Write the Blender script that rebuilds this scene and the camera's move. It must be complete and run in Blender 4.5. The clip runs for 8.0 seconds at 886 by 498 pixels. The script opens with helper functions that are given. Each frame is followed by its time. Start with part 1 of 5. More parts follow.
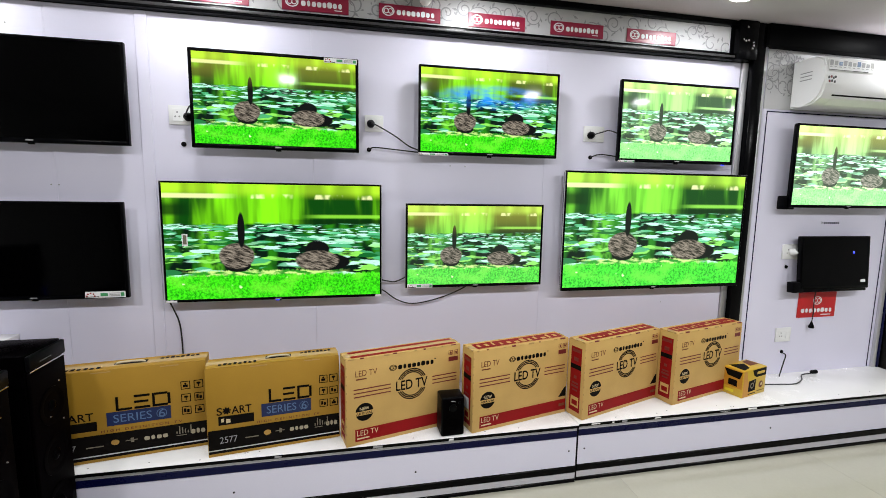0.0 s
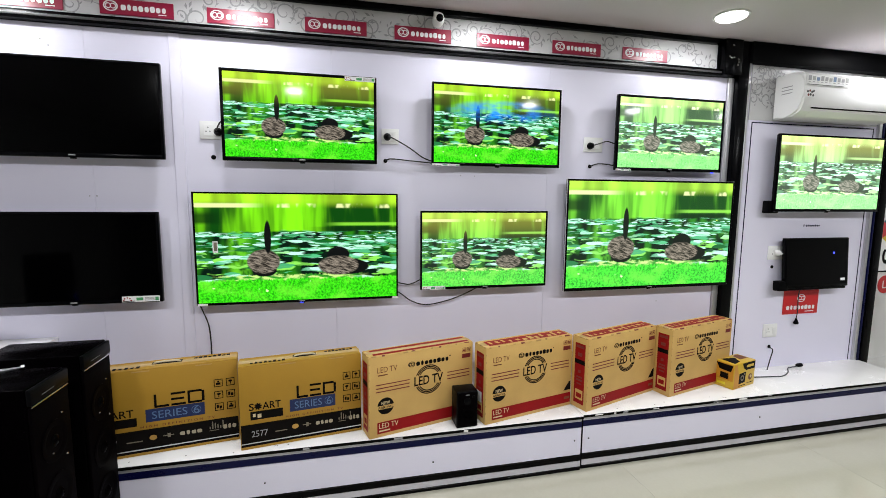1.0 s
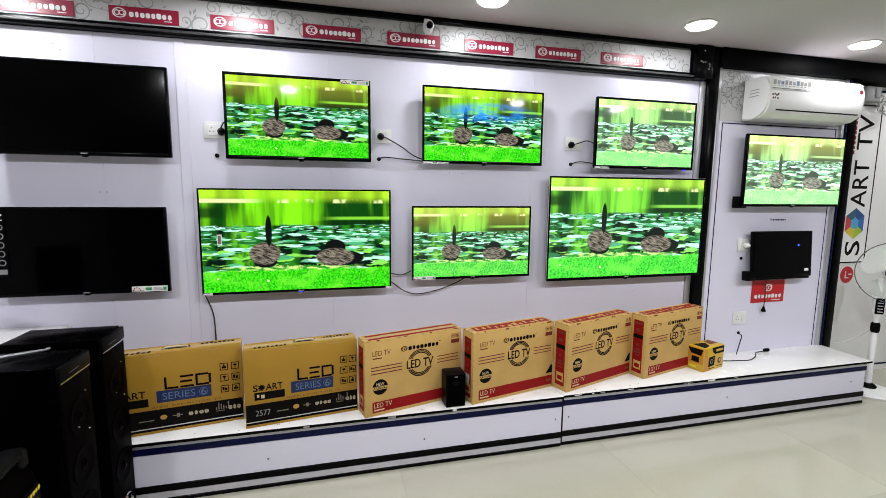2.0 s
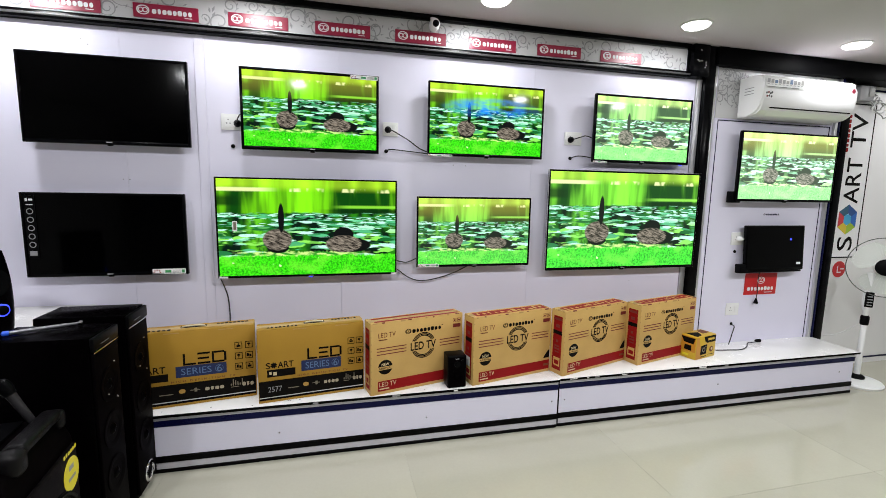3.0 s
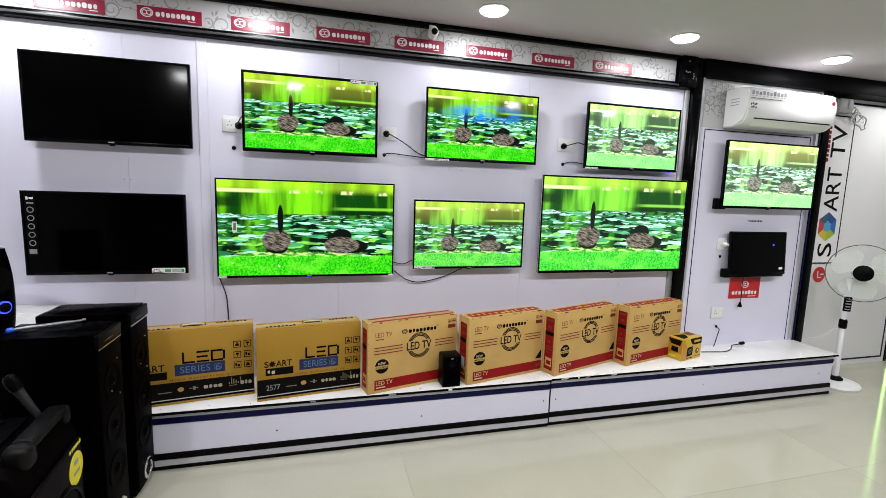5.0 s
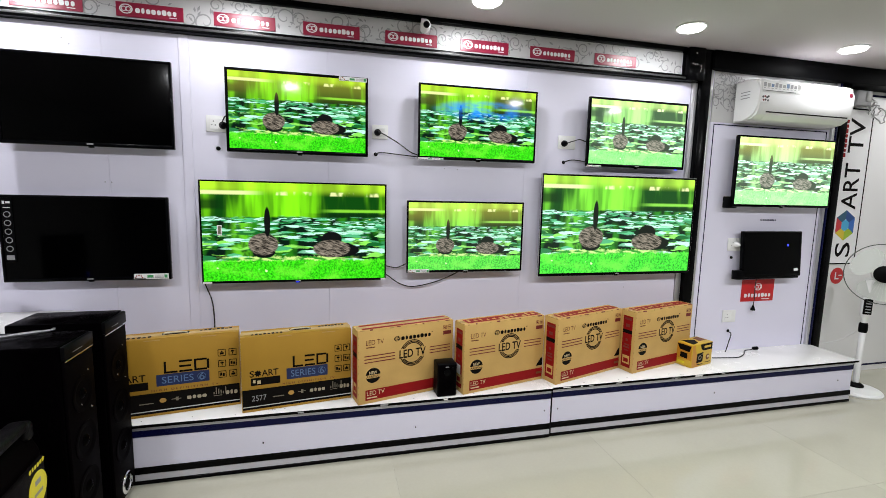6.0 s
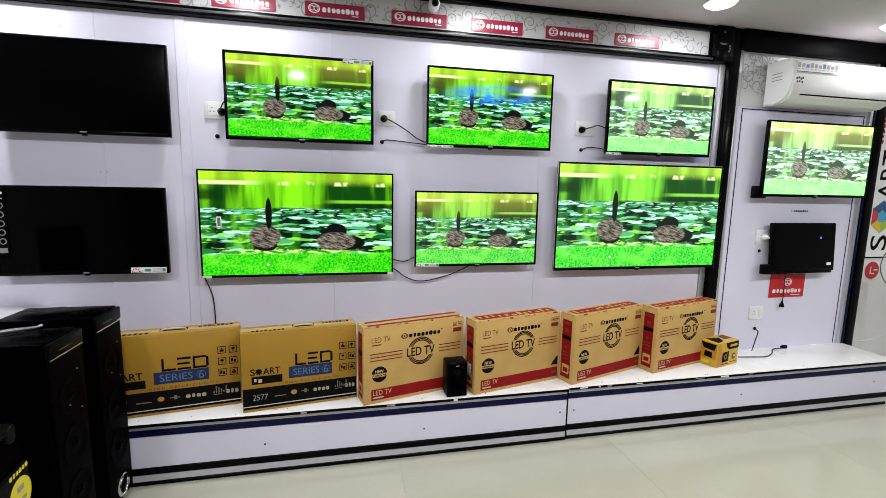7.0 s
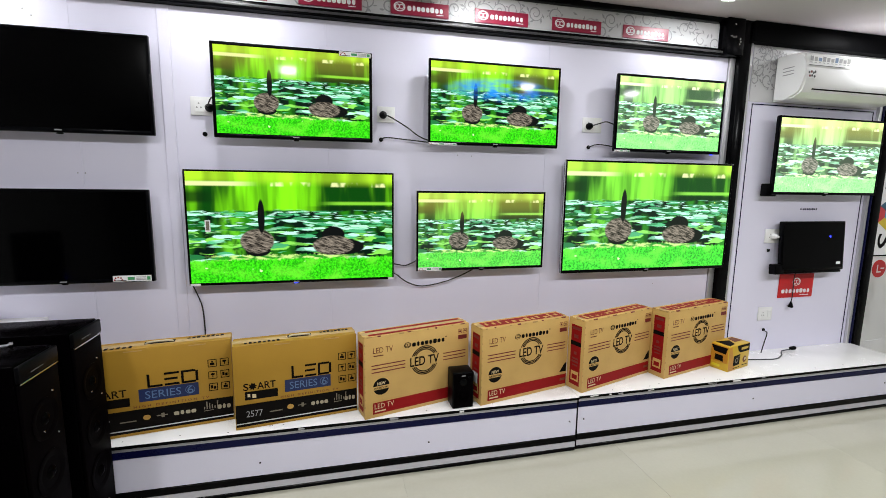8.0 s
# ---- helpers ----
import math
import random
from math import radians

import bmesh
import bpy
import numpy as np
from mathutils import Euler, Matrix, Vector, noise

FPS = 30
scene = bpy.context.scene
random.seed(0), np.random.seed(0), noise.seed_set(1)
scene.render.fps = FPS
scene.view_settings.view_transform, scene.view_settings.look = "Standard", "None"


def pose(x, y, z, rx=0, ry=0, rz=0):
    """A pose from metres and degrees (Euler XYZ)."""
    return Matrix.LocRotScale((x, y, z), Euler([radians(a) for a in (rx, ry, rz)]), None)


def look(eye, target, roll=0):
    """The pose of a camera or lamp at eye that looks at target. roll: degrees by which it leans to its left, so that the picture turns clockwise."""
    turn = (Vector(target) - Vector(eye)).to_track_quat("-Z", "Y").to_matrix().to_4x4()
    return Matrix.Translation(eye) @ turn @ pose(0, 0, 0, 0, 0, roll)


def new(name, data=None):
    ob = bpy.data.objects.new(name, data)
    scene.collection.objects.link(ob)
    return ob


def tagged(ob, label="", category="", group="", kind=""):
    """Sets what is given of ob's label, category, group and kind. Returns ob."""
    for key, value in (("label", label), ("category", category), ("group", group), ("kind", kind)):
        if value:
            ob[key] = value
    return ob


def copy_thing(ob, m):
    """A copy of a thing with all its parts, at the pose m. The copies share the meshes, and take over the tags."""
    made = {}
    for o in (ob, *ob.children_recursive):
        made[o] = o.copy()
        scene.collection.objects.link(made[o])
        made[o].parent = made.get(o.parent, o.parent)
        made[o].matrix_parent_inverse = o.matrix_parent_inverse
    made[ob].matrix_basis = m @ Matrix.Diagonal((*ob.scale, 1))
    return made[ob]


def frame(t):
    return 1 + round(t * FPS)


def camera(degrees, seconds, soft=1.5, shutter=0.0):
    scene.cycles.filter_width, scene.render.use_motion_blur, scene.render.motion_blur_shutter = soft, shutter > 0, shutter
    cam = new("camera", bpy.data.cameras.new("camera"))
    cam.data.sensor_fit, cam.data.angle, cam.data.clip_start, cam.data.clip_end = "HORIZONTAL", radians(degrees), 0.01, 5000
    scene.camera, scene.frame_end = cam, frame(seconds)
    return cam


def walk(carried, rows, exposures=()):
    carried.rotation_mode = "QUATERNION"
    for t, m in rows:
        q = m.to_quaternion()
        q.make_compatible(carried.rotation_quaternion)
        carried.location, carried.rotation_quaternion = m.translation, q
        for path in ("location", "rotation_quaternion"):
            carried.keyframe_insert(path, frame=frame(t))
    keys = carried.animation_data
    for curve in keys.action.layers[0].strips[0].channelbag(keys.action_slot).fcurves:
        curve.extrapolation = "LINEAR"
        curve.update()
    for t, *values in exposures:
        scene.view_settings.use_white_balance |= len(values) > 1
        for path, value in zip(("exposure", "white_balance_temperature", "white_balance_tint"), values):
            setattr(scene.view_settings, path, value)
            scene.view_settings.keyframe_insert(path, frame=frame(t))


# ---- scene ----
cam = camera(89.0, 8.0, soft=0.7)
PATH = [
    (0, (0.097, -2.315, 1.46), (0.508, -0.373, 1.213), 0.9),
    (0.5, (0.042, -2.361, 1.47), (0.469, -0.421, 1.238), 0.8),
    (1, (-0.046, -2.445, 1.477), (0.403, -0.509, 1.25), 0.5),
    (1.5, (-0.087, -2.533, 1.475), (0.403, -0.609, 1.242), 0.3),
    (1.7, (-0.081, -2.566, 1.492), (0.412, -0.643, 1.247), 0.4),
    (2.8, (-0.077, -2.712, 1.443), (0.382, -0.782, 1.191), 1.0),
    (3, (-0.109, -2.737, 1.452), (0.363, -0.812, 1.188), 1.1),
    (3.5, (-0.164, -2.803, 1.457), (0.341, -0.887, 1.191), 1.3),
    (4, (-0.184, -2.835, 1.461), (0.345, -0.924, 1.205), 1.5),
    (4.5, (-0.177, -2.836, 1.458), (0.358, -0.926, 1.206), 1.7),
    (4.7, (-0.181, -2.82, 1.455), (0.349, -0.908, 1.204), 1.8),
    (5.8, (-0.058, -2.71, 1.463), (0.426, -0.786, 1.208), 1.4),
    (6, (-0.049, -2.693, 1.451), (0.429, -0.767, 1.206), 1.3),
    (6.5, (-0.021, -2.649, 1.439), (0.431, -0.718, 1.182), 1.1),
    (7, (-0.007, -2.566, 1.428), (0.42, -0.631, 1.155), 1.1),
    (7.5, (-0.018, -2.458, 1.437), (0.416, -0.527, 1.153), 0.9),
    (8, (-0.045, -2.423, 1.441), (0.422, -0.499, 1.157), 0.8),
]
walk(cam, [(t, look(eye, target, roll)) for t, eye, target, roll in PATH])

# ---- world, lamps, exposure ----
world = bpy.data.worlds.new("world")
world.use_nodes = True
world.node_tree.nodes["Background"].inputs[0].default_value = (0.6, 0.65, 0.8, 1)
world.node_tree.nodes["Background"].inputs[1].default_value = 0.05
scene.world = world
LAMP_COLOUR = (0.930, 0.945, 0.965)
CEILING = 2.455
# x, y and watts: a row along the display wall, its first lamp the strongest, and one over the shop floor
LAMPS = [(-1.61, -0.325, 8.6)] + [(x, -0.325, 6.2) for x in (-0.52, 0.747, 2.013, 3.28, 4.55)] + [(x, -2.15, 21.5) for x in (-1.40, -0.42, 0.75, 1.89, 3.10, 4.30)]

# ---- mesh helpers ----


def box(bm, x0, x1, y0, y1, z0, z1, bevel=0.0, seg=2):
    """A cuboid, with its edges rounded."""
    made = bmesh.ops.create_cube(bm, size=1.0, matrix=Matrix.LocRotScale(
        ((x0 + x1) / 2, (y0 + y1) / 2, (z0 + z1) / 2), None, (x1 - x0, y1 - y0, z1 - z0)))
    if bevel > 0:
        edges = {e for v in made["verts"] for e in v.link_edges}
        bmesh.ops.bevel(bm, geom=list(edges), offset=bevel, segments=seg, affect="EDGES", profile=0.5)
    return bm


def boxed(x0, x1, y0, y1, z0, z1, bevel=0.0, seg=2):
    return box(bmesh.new(), x0, x1, y0, y1, z0, z1, bevel, seg)


def lathe(profile, n=32, bm=None, m=None):
    """Turns (radius, height) pairs about z."""
    bm = bm or bmesh.new()
    rings = []
    for r, h in profile:
        rings.append([bm.verts.new((r * math.cos(2 * math.pi * i / n), r * math.sin(2 * math.pi * i / n), h)) for i in range(n)])
    for a, b in zip(rings, rings[1:]):
        for i in range(n):
            bm.faces.new((a[i], a[(i + 1) % n], b[(i + 1) % n], b[i]))
    bm.faces.new(rings[0][::-1]), bm.faces.new(rings[-1])
    if m is not None:
        bmesh.ops.transform(bm, matrix=m, verts=[v for ring in rings for v in ring])
    return bm


def sweep(points, radius, n=8, bm=None, closed=False):
    """A round tube along points."""
    bm = bm or bmesh.new()
    pts = [Vector(p) for p in points]
    rings, count = [], len(pts)
    side = None
    for i, p in enumerate(pts):
        if closed:
            t = pts[(i + 1) % count] - pts[i - 1]
        else:
            t = pts[min(i + 1, count - 1)] - pts[max(i - 1, 0)]
        t.normalize()
        if side is None:
            side = t.cross(Vector((0, 0, 1)) if abs(t.z) < 0.9 else Vector((1, 0, 0))).normalized()
        side = (side - t * side.dot(t)).normalized()
        up = t.cross(side)
        rings.append([bm.verts.new(p + radius * (math.cos(2 * math.pi * k / n) * side + math.sin(2 * math.pi * k / n) * up)) for k in range(n)])
    for a, b in list(zip(rings, rings[1:])) + ([(rings[-1], rings[0])] if closed else []):
        for k in range(n):
            bm.faces.new((a[k], a[(k + 1) % n], b[(k + 1) % n], b[k]))
    if not closed:
        bm.faces.new(rings[0][::-1]), bm.faces.new(rings[-1])
    return bm


def curve_points(points, n=8):
    """A smooth line through points."""
    p = [Vector(q) for q in points]
    p = [2 * p[0] - p[1]] + p + [2 * p[-1] - p[-2]]
    out = []
    for i in range(1, len(p) - 2):
        for k in range(n):
            s = k / n
            out.append(0.5 * (2 * p[i] + (p[i + 1] - p[i - 1]) * s + (2 * p[i - 1] - 5 * p[i] + 4 * p[i + 1] - p[i + 2]) * s * s
                              + (3 * p[i] - p[i - 1] - 3 * p[i + 1] + p[i + 2]) * s ** 3))
    return out + [p[-2]]


def ring_flat(r0, r1, n=40, bm=None, cx=0.0, cz=0.0, y=0.0, squash=1.0):
    """A flat ring in the xz plane that faces -y."""
    bm = bm or bmesh.new()
    a = [bm.verts.new((cx + r0 * math.cos(2 * math.pi * i / n), y, cz + squash * r0 * math.sin(2 * math.pi * i / n))) for i in range(n)]
    b = [bm.verts.new((cx + r1 * math.cos(2 * math.pi * i / n), y, cz + squash * r1 * math.sin(2 * math.pi * i / n))) for i in range(n)]
    for i in range(n):
        bm.faces.new((a[i], a[(i + 1) % n], b[(i + 1) % n], b[i]))
    return bm


def disc_flat(r, n=32, bm=None, cx=0.0, cz=0.0, y=0.0, squash=1.0):
    bm = bm or bmesh.new()
    bm.faces.new([bm.verts.new((cx + r * math.cos(2 * math.pi * i / n), y, cz + squash * r * math.sin(2 * math.pi * i / n))) for i in range(n)])
    return bm


def rect(bm, x0, x1, z0, z1, y=0.0):
    """A printed patch in the xz plane."""
    bm.faces.new([bm.verts.new(c) for c in ((x0, y, z0), (x1, y, z0), (x1, y, z1), (x0, y, z1))])
    return bm


def prism(outline, x0, x1, bm=None):
    """An outline of (y, z) drawn out along x."""
    bm = bm or bmesh.new()
    a = [bm.verts.new((x0, y, z)) for y, z in outline]
    b = [bm.verts.new((x1, y, z)) for y, z in outline]
    k = len(outline)
    for i in range(k):
        bm.faces.new((a[i], a[(i + 1) % k], b[(i + 1) % k], b[i]))
    bm.faces.new(a[::-1]), bm.faces.new(b)
    return bm


def mesh_of(bm, name, material, smooth=35):
    bmesh.ops.recalc_face_normals(bm, faces=bm.faces)
    me = bpy.data.meshes.new(name)
    bm.to_mesh(me)
    bm.free()
    if smooth:
        me.shade_smooth()
        me.set_sharp_from_angle(angle=radians(smooth))
    me.materials.append(material)
    return me


def part(name, bm, material, parent, label="", m=None):
    """One mesh object under a thing or a part."""
    ob = new(name, mesh_of(bm, name, material) if isinstance(bm, bmesh.types.BMesh) else bm)
    ob.parent = parent
    if m is not None:
        ob.matrix_basis = m
    return tagged(ob, label)


def thing(name, label, category, group="", m=None):
    ob = new(name)
    ob.empty_display_size = 0.05
    if m is not None:
        ob.matrix_basis = m
    return tagged(ob, label, category, group)


def solid(name, bm, material, label, category="", group="", kind="", m=None):
    """A thing of one mesh."""
    ob = new(name, mesh_of(bm, name, material))
    if m is not None:
        ob.matrix_basis = m
    return tagged(ob, label, category, group, kind)


WORDS = {}


def words(text, x, z, width, height, material, parent, y=0.0, bold=0.0, name="lettering", upright=0.0, m=None):
    """Flat lettering in the xz plane, its left lower corner at x, z, fitted to width and height."""
    key = (text, bold)
    if key not in WORDS:
        cu = bpy.data.curves.new("lettering", "FONT")
        cu.body, cu.offset, cu.resolution_u = text, bold, 3
        ob = bpy.data.objects.new("lettering", cu)
        me = bpy.data.meshes.new_from_object(ob)
        co = np.array([v.co[:] for v in me.vertices])
        lo, hi = co.min(axis=0), co.max(axis=0)
        bpy.data.objects.remove(ob)
        WORDS[key] = (me, lo, hi)
    me, lo, hi = WORDS[key]
    me = me.copy()
    for v in me.vertices:
        u, w = (v.co.x - lo[0]) / (hi[0] - lo[0]), (v.co.y - lo[1]) / (hi[1] - lo[1])
        v.co = (x + u * width, y, z + w * height)
    me.materials.clear()
    me.materials.append(material)
    me.name = name
    return part(name, me, material, parent, m=m)


def bars(cells, material, parent, name="printed_bar", y=0.0, label="", m=None):
    """Printed bars, each a part of its own."""
    for x0, x1, z0, z1 in cells:
        part(name, rect(bmesh.new(), x0, x1, z0, z1, y), material, parent, label, m)


# ---- materials ----


def nodes_of(name):
    ma = bpy.data.materials.new(name)
    ma.use_nodes = True
    nt = ma.node_tree
    return ma, nt, nt.nodes["Principled BSDF"]


def surface(name, base, rough=0.5, metal=0.0, vary=0.08, scale=6.0, fine=120.0, bump=0.1, coat=0.0, stretch=(1, 1, 1), hue=None, spec=0.5):
    """A material with two scales of variation in colour, gloss and relief, in metres."""
    ma, nt, bs = nodes_of(name)
    co = nt.nodes.new("ShaderNodeTexCoord")
    mp = nt.nodes.new("ShaderNodeMapping")
    mp.inputs["Scale"].default_value = stretch
    nt.links.new(co.outputs["Object"], mp.inputs[0])
    big, small = nt.nodes.new("ShaderNodeTexNoise"), nt.nodes.new("ShaderNodeTexNoise")
    big.inputs["Scale"].default_value, big.inputs["Detail"].default_value = scale, 5
    small.inputs["Scale"].default_value, small.inputs["Detail"].default_value = fine, 3
    for n in (big, small):
        nt.links.new(mp.outputs[0], n.inputs["Vector"])
    add = nt.nodes.new("ShaderNodeMath")
    add.operation = "MULTIPLY_ADD"
    nt.links.new(small.outputs[0], add.inputs[0])
    add.inputs[1].default_value = 0.4
    nt.links.new(big.outputs[0], add.inputs[2])
    ramp = nt.nodes.new("ShaderNodeMapRange")
    ramp.inputs["From Min"].default_value, ramp.inputs["From Max"].default_value = 0.35, 1.05
    nt.links.new(add.outputs[0], ramp.inputs["Value"])
    mix = nt.nodes.new("ShaderNodeMix")
    mix.data_type = "RGBA"
    dark = [c * (1 - vary) for c in (hue or base)]
    light = [min(1, c * (1 + vary * 0.6)) for c in base]
    mix.inputs[6].default_value, mix.inputs[7].default_value = (*dark, 1), (*light, 1)
    nt.links.new(ramp.outputs[0], mix.inputs[0])
    nt.links.new(mix.outputs[2], bs.inputs["Base Color"])
    rr = nt.nodes.new("ShaderNodeMapRange")
    rr.inputs["To Min"].default_value, rr.inputs["To Max"].default_value = max(0.02, rough - 0.06), min(1, rough + 0.08)
    nt.links.new(add.outputs[0], rr.inputs["Value"])
    nt.links.new(rr.outputs[0], bs.inputs["Roughness"])
    bs.inputs["Metallic"].default_value = metal
    bs.inputs["Coat Weight"].default_value = coat
    bs.inputs["Specular IOR Level"].default_value = spec
    if bump:
        bp = nt.nodes.new("ShaderNodeBump")
        bp.inputs["Strength"].default_value, bp.inputs["Distance"].default_value = bump, 0.002
        nt.links.new(add.outputs[0], bp.inputs["Height"])
        nt.links.new(bp.outputs[0], bs.inputs["Normal"])
    return ma


def glow(name, colour, strength):
    ma, nt, bs = nodes_of(name)
    bs.inputs["Base Color"].default_value = (*colour, 1)
    bs.inputs["Emission Color"].default_value = (*colour, 1)
    bs.inputs["Emission Strength"].default_value = strength
    return ma


def piecewise(name, base, rough, vary, bump):
    """For alike pieces: each takes its own tone."""
    ma = surface(name, base, rough, vary=vary, scale=2.5, fine=60, bump=bump)
    nt = ma.node_tree
    bs = nt.nodes["Principled BSDF"]
    old = bs.inputs["Base Color"].links[0].from_socket
    info = nt.nodes.new("ShaderNodeObjectInfo")
    mr = nt.nodes.new("ShaderNodeMapRange")
    mr.inputs["To Min"].default_value, mr.inputs["To Max"].default_value = 0.95, 1.03
    nt.links.new(info.outputs["Random"], mr.inputs["Value"])
    hs = nt.nodes.new("ShaderNodeHueSaturation")
    nt.links.new(mr.outputs[0], hs.inputs["Value"])
    nt.links.new(old, hs.inputs["Color"])
    nt.links.new(hs.outputs[0], bs.inputs["Base Color"])
    return ma


class Net:
    """Short hand for arithmetic nodes."""

    def __init__(self, nt):
        self.nt = nt

    def op(self, kind, a, b=0.0, c=0.0):
        n = self.nt.nodes.new("ShaderNodeMath")
        n.operation = kind
        for i, v in enumerate((a, b, c)):
            if isinstance(v, (int, float)):
                n.inputs[i].default_value = v
            else:
                self.nt.links.new(v, n.inputs[i])
        return n.outputs[0]

    def step(self, v, lo, hi):
        n = self.nt.nodes.new("ShaderNodeMapRange")
        n.interpolation_type = "SMOOTHSTEP"
        self.nt.links.new(v, n.inputs["Value"])
        n.inputs["From Min"].default_value, n.inputs["From Max"].default_value = lo, hi
        return n.outputs[0]

    def mix(self, f, a, b):
        n = self.nt.nodes.new("ShaderNodeMix")
        n.data_type = "RGBA"
        if isinstance(f, (int, float)):
            n.inputs[0].default_value = f
        else:
            self.nt.links.new(f, n.inputs[0])
        for i, v in ((6, a), (7, b)):
            if isinstance(v, tuple):
                n.inputs[i].default_value = (*v, 1)
            else:
                self.nt.links.new(v, n.inputs[i])
        return n.outputs[2]

    def noise(self, u, v, su, sv, detail=3.0, seed=0.0, rough=0.5):
        c = self.nt.nodes.new("ShaderNodeCombineXYZ")
        self.nt.links.new(self.op("MULTIPLY", u, su), c.inputs[0])
        self.nt.links.new(self.op("MULTIPLY", v, sv), c.inputs[1])
        c.inputs[2].default_value = seed
        n = self.nt.nodes.new("ShaderNodeTexNoise")
        n.inputs["Scale"].default_value, n.inputs["Detail"].default_value = 1.0, detail
        n.inputs["Roughness"].default_value = rough
        self.nt.links.new(c.outputs[0], n.inputs["Vector"])
        return n.outputs[0]

    def oval(self, u, v, cu, cv, ru, rv, soft=0.15):
        a = self.op("DIVIDE", self.op("SUBTRACT", u, cu), ru)
        b = self.op("DIVIDE", self.op("SUBTRACT", v, cv), rv)
        d = self.op("ADD", self.op("MULTIPLY", a, a), self.op("MULTIPLY", b, b))
        return self.op("SUBTRACT", 1.0, self.step(d, 1 - soft, 1 + soft))


def pond_screen(name, strength, pale=0.0, warm=0.0, blue_glare=0.0, tint=0.0):
    """A lit panel that shows a pond: grass, lily pads, blurred reeds and two plain rounded shapes."""
    ma, nt, bs = nodes_of(name)
    k = Net(nt)
    tc = nt.nodes.new("ShaderNodeTexCoord")
    sp = nt.nodes.new("ShaderNodeSeparateXYZ")
    nt.links.new(tc.outputs["Generated"], sp.inputs[0])
    u, v = sp.outputs[0], sp.outputs[2]

    def between(w, a, b, c, d):
        """Rises from a to b and falls from c to d."""
        return k.op("MULTIPLY", k.step(w, a, b), k.op("SUBTRACT", 1.0, k.step(w, c, d)))

    def invert(w):
        return k.op("SUBTRACT", 1.0, w)

    # far bank: blurred upright streaks of reeds, dark flanks, a pale line of light above them
    fine = k.step(k.noise(u, v, 26, 1.6, 2, 1.3), 0.36, 0.66)
    wide = k.step(k.noise(u, v, 9, 0.9, 1, 5.7), 0.36, 0.64)
    middle = between(u, 0.10, 0.24, 0.56, 0.72)
    lush = k.op("ADD", k.op("MULTIPLY", middle, 0.50), k.op("ADD", k.op("MULTIPLY", fine, 0.22), k.op("MULTIPLY", wide, 0.36)))
    reeds = k.mix(k.step(lush, 0.16, 1.0), (0.002, 0.060, 0.002), (0.25, 0.94, 0.008))
    lane = k.op("MULTIPLY", between(v, 0.700, 0.715, 0.728, 0.745), k.step(u, 0.60, 0.74))
    reeds = k.mix(k.op("MULTIPLY", lane, 0.75), reeds, (0.30, 0.85, 0.05))
    gloom = k.op("MULTIPLY", between(v, 0.625, 0.645, 0.685, 0.705), k.step(u, 0.52, 0.70))
    gloom = k.op("MAXIMUM", gloom, k.op("MULTIPLY", between(v, 0.71, 0.75, 0.80, 0.87), invert(k.step(u, 0.05, 0.16))))
    reeds = k.mix(k.op("MULTIPLY", gloom, 0.85), reeds, (0.001, 0.022, 0.002))
    reeds = k.mix(k.op("MULTIPLY", k.step(v, 0.86, 0.95), k.op("MULTIPLY_ADD", wide, 0.45, 0.45)), reeds, (0.52, 0.95, 0.03))
    shine = k.op("MULTIPLY", between(v, 0.868, 0.884, 0.905, 0.922), k.op("MAXIMUM", invert(k.step(u, 0.20, 0.34)), k.step(k.noise(u, v, 17, 4, 2, 7.7), 0.52, 0.64)))
    reeds = k.mix(k.op("MULTIPLY", shine, 0.85), reeds, (0.92, 1.0, 0.45))

    # lily pads: flat discs on dark water, drawn out by the low view
    depth = k.op("DIVIDE", 1.0, k.op("SUBTRACT", 1.16, v))
    px = k.op("MULTIPLY", k.op("SUBTRACT", u, 0.5), depth)

    warp = k.op("MULTIPLY", k.op("SUBTRACT", k.noise(u, v, 16, 30, 3, 6.3), 0.5), 0.9)

    def discs(sx, sy, seed, reach):
        c = nt.nodes.new("ShaderNodeCombineXYZ")
        nt.links.new(k.op("MULTIPLY", px, sx), c.inputs[0])
        nt.links.new(k.op("ADD", k.op("MULTIPLY", depth, sy), warp), c.inputs[1])
        c.inputs[2].default_value = seed
        vo = nt.nodes.new("ShaderNodeTexVoronoi")
        vo.inputs["Scale"].default_value = 1.0
        nt.links.new(c.outputs[0], vo.inputs["Vector"])
        cell = nt.nodes.new("ShaderNodeSeparateColor")
        nt.links.new(vo.outputs["Color"], cell.inputs[0])
        return invert(k.step(vo.outputs["Distance"], reach - 0.10, reach + 0.02)), cell.outputs[0], cell.outputs[1]

    water = k.mix(k.step(k.noise(u, v, 9, 2.2, 2, 5.5), 0.46, 0.62), (0.0004, 0.010, 0.004), (0.02, 0.22, 0.006))
    streak = k.op("MULTIPLY", between(u, 0.13, 0.18, 0.22, 0.27), k.step(k.noise(u, v, 30, 9, 2, 3.9), 0.30, 0.60))
    pond = k.mix(k.op("MULTIPLY", streak, 0.9), water, (0.14, 0.62, 0.02))
    gaps = k.step(k.noise(u, v, 5.0, 15, 3, 9.9), 0.42, 0.48)
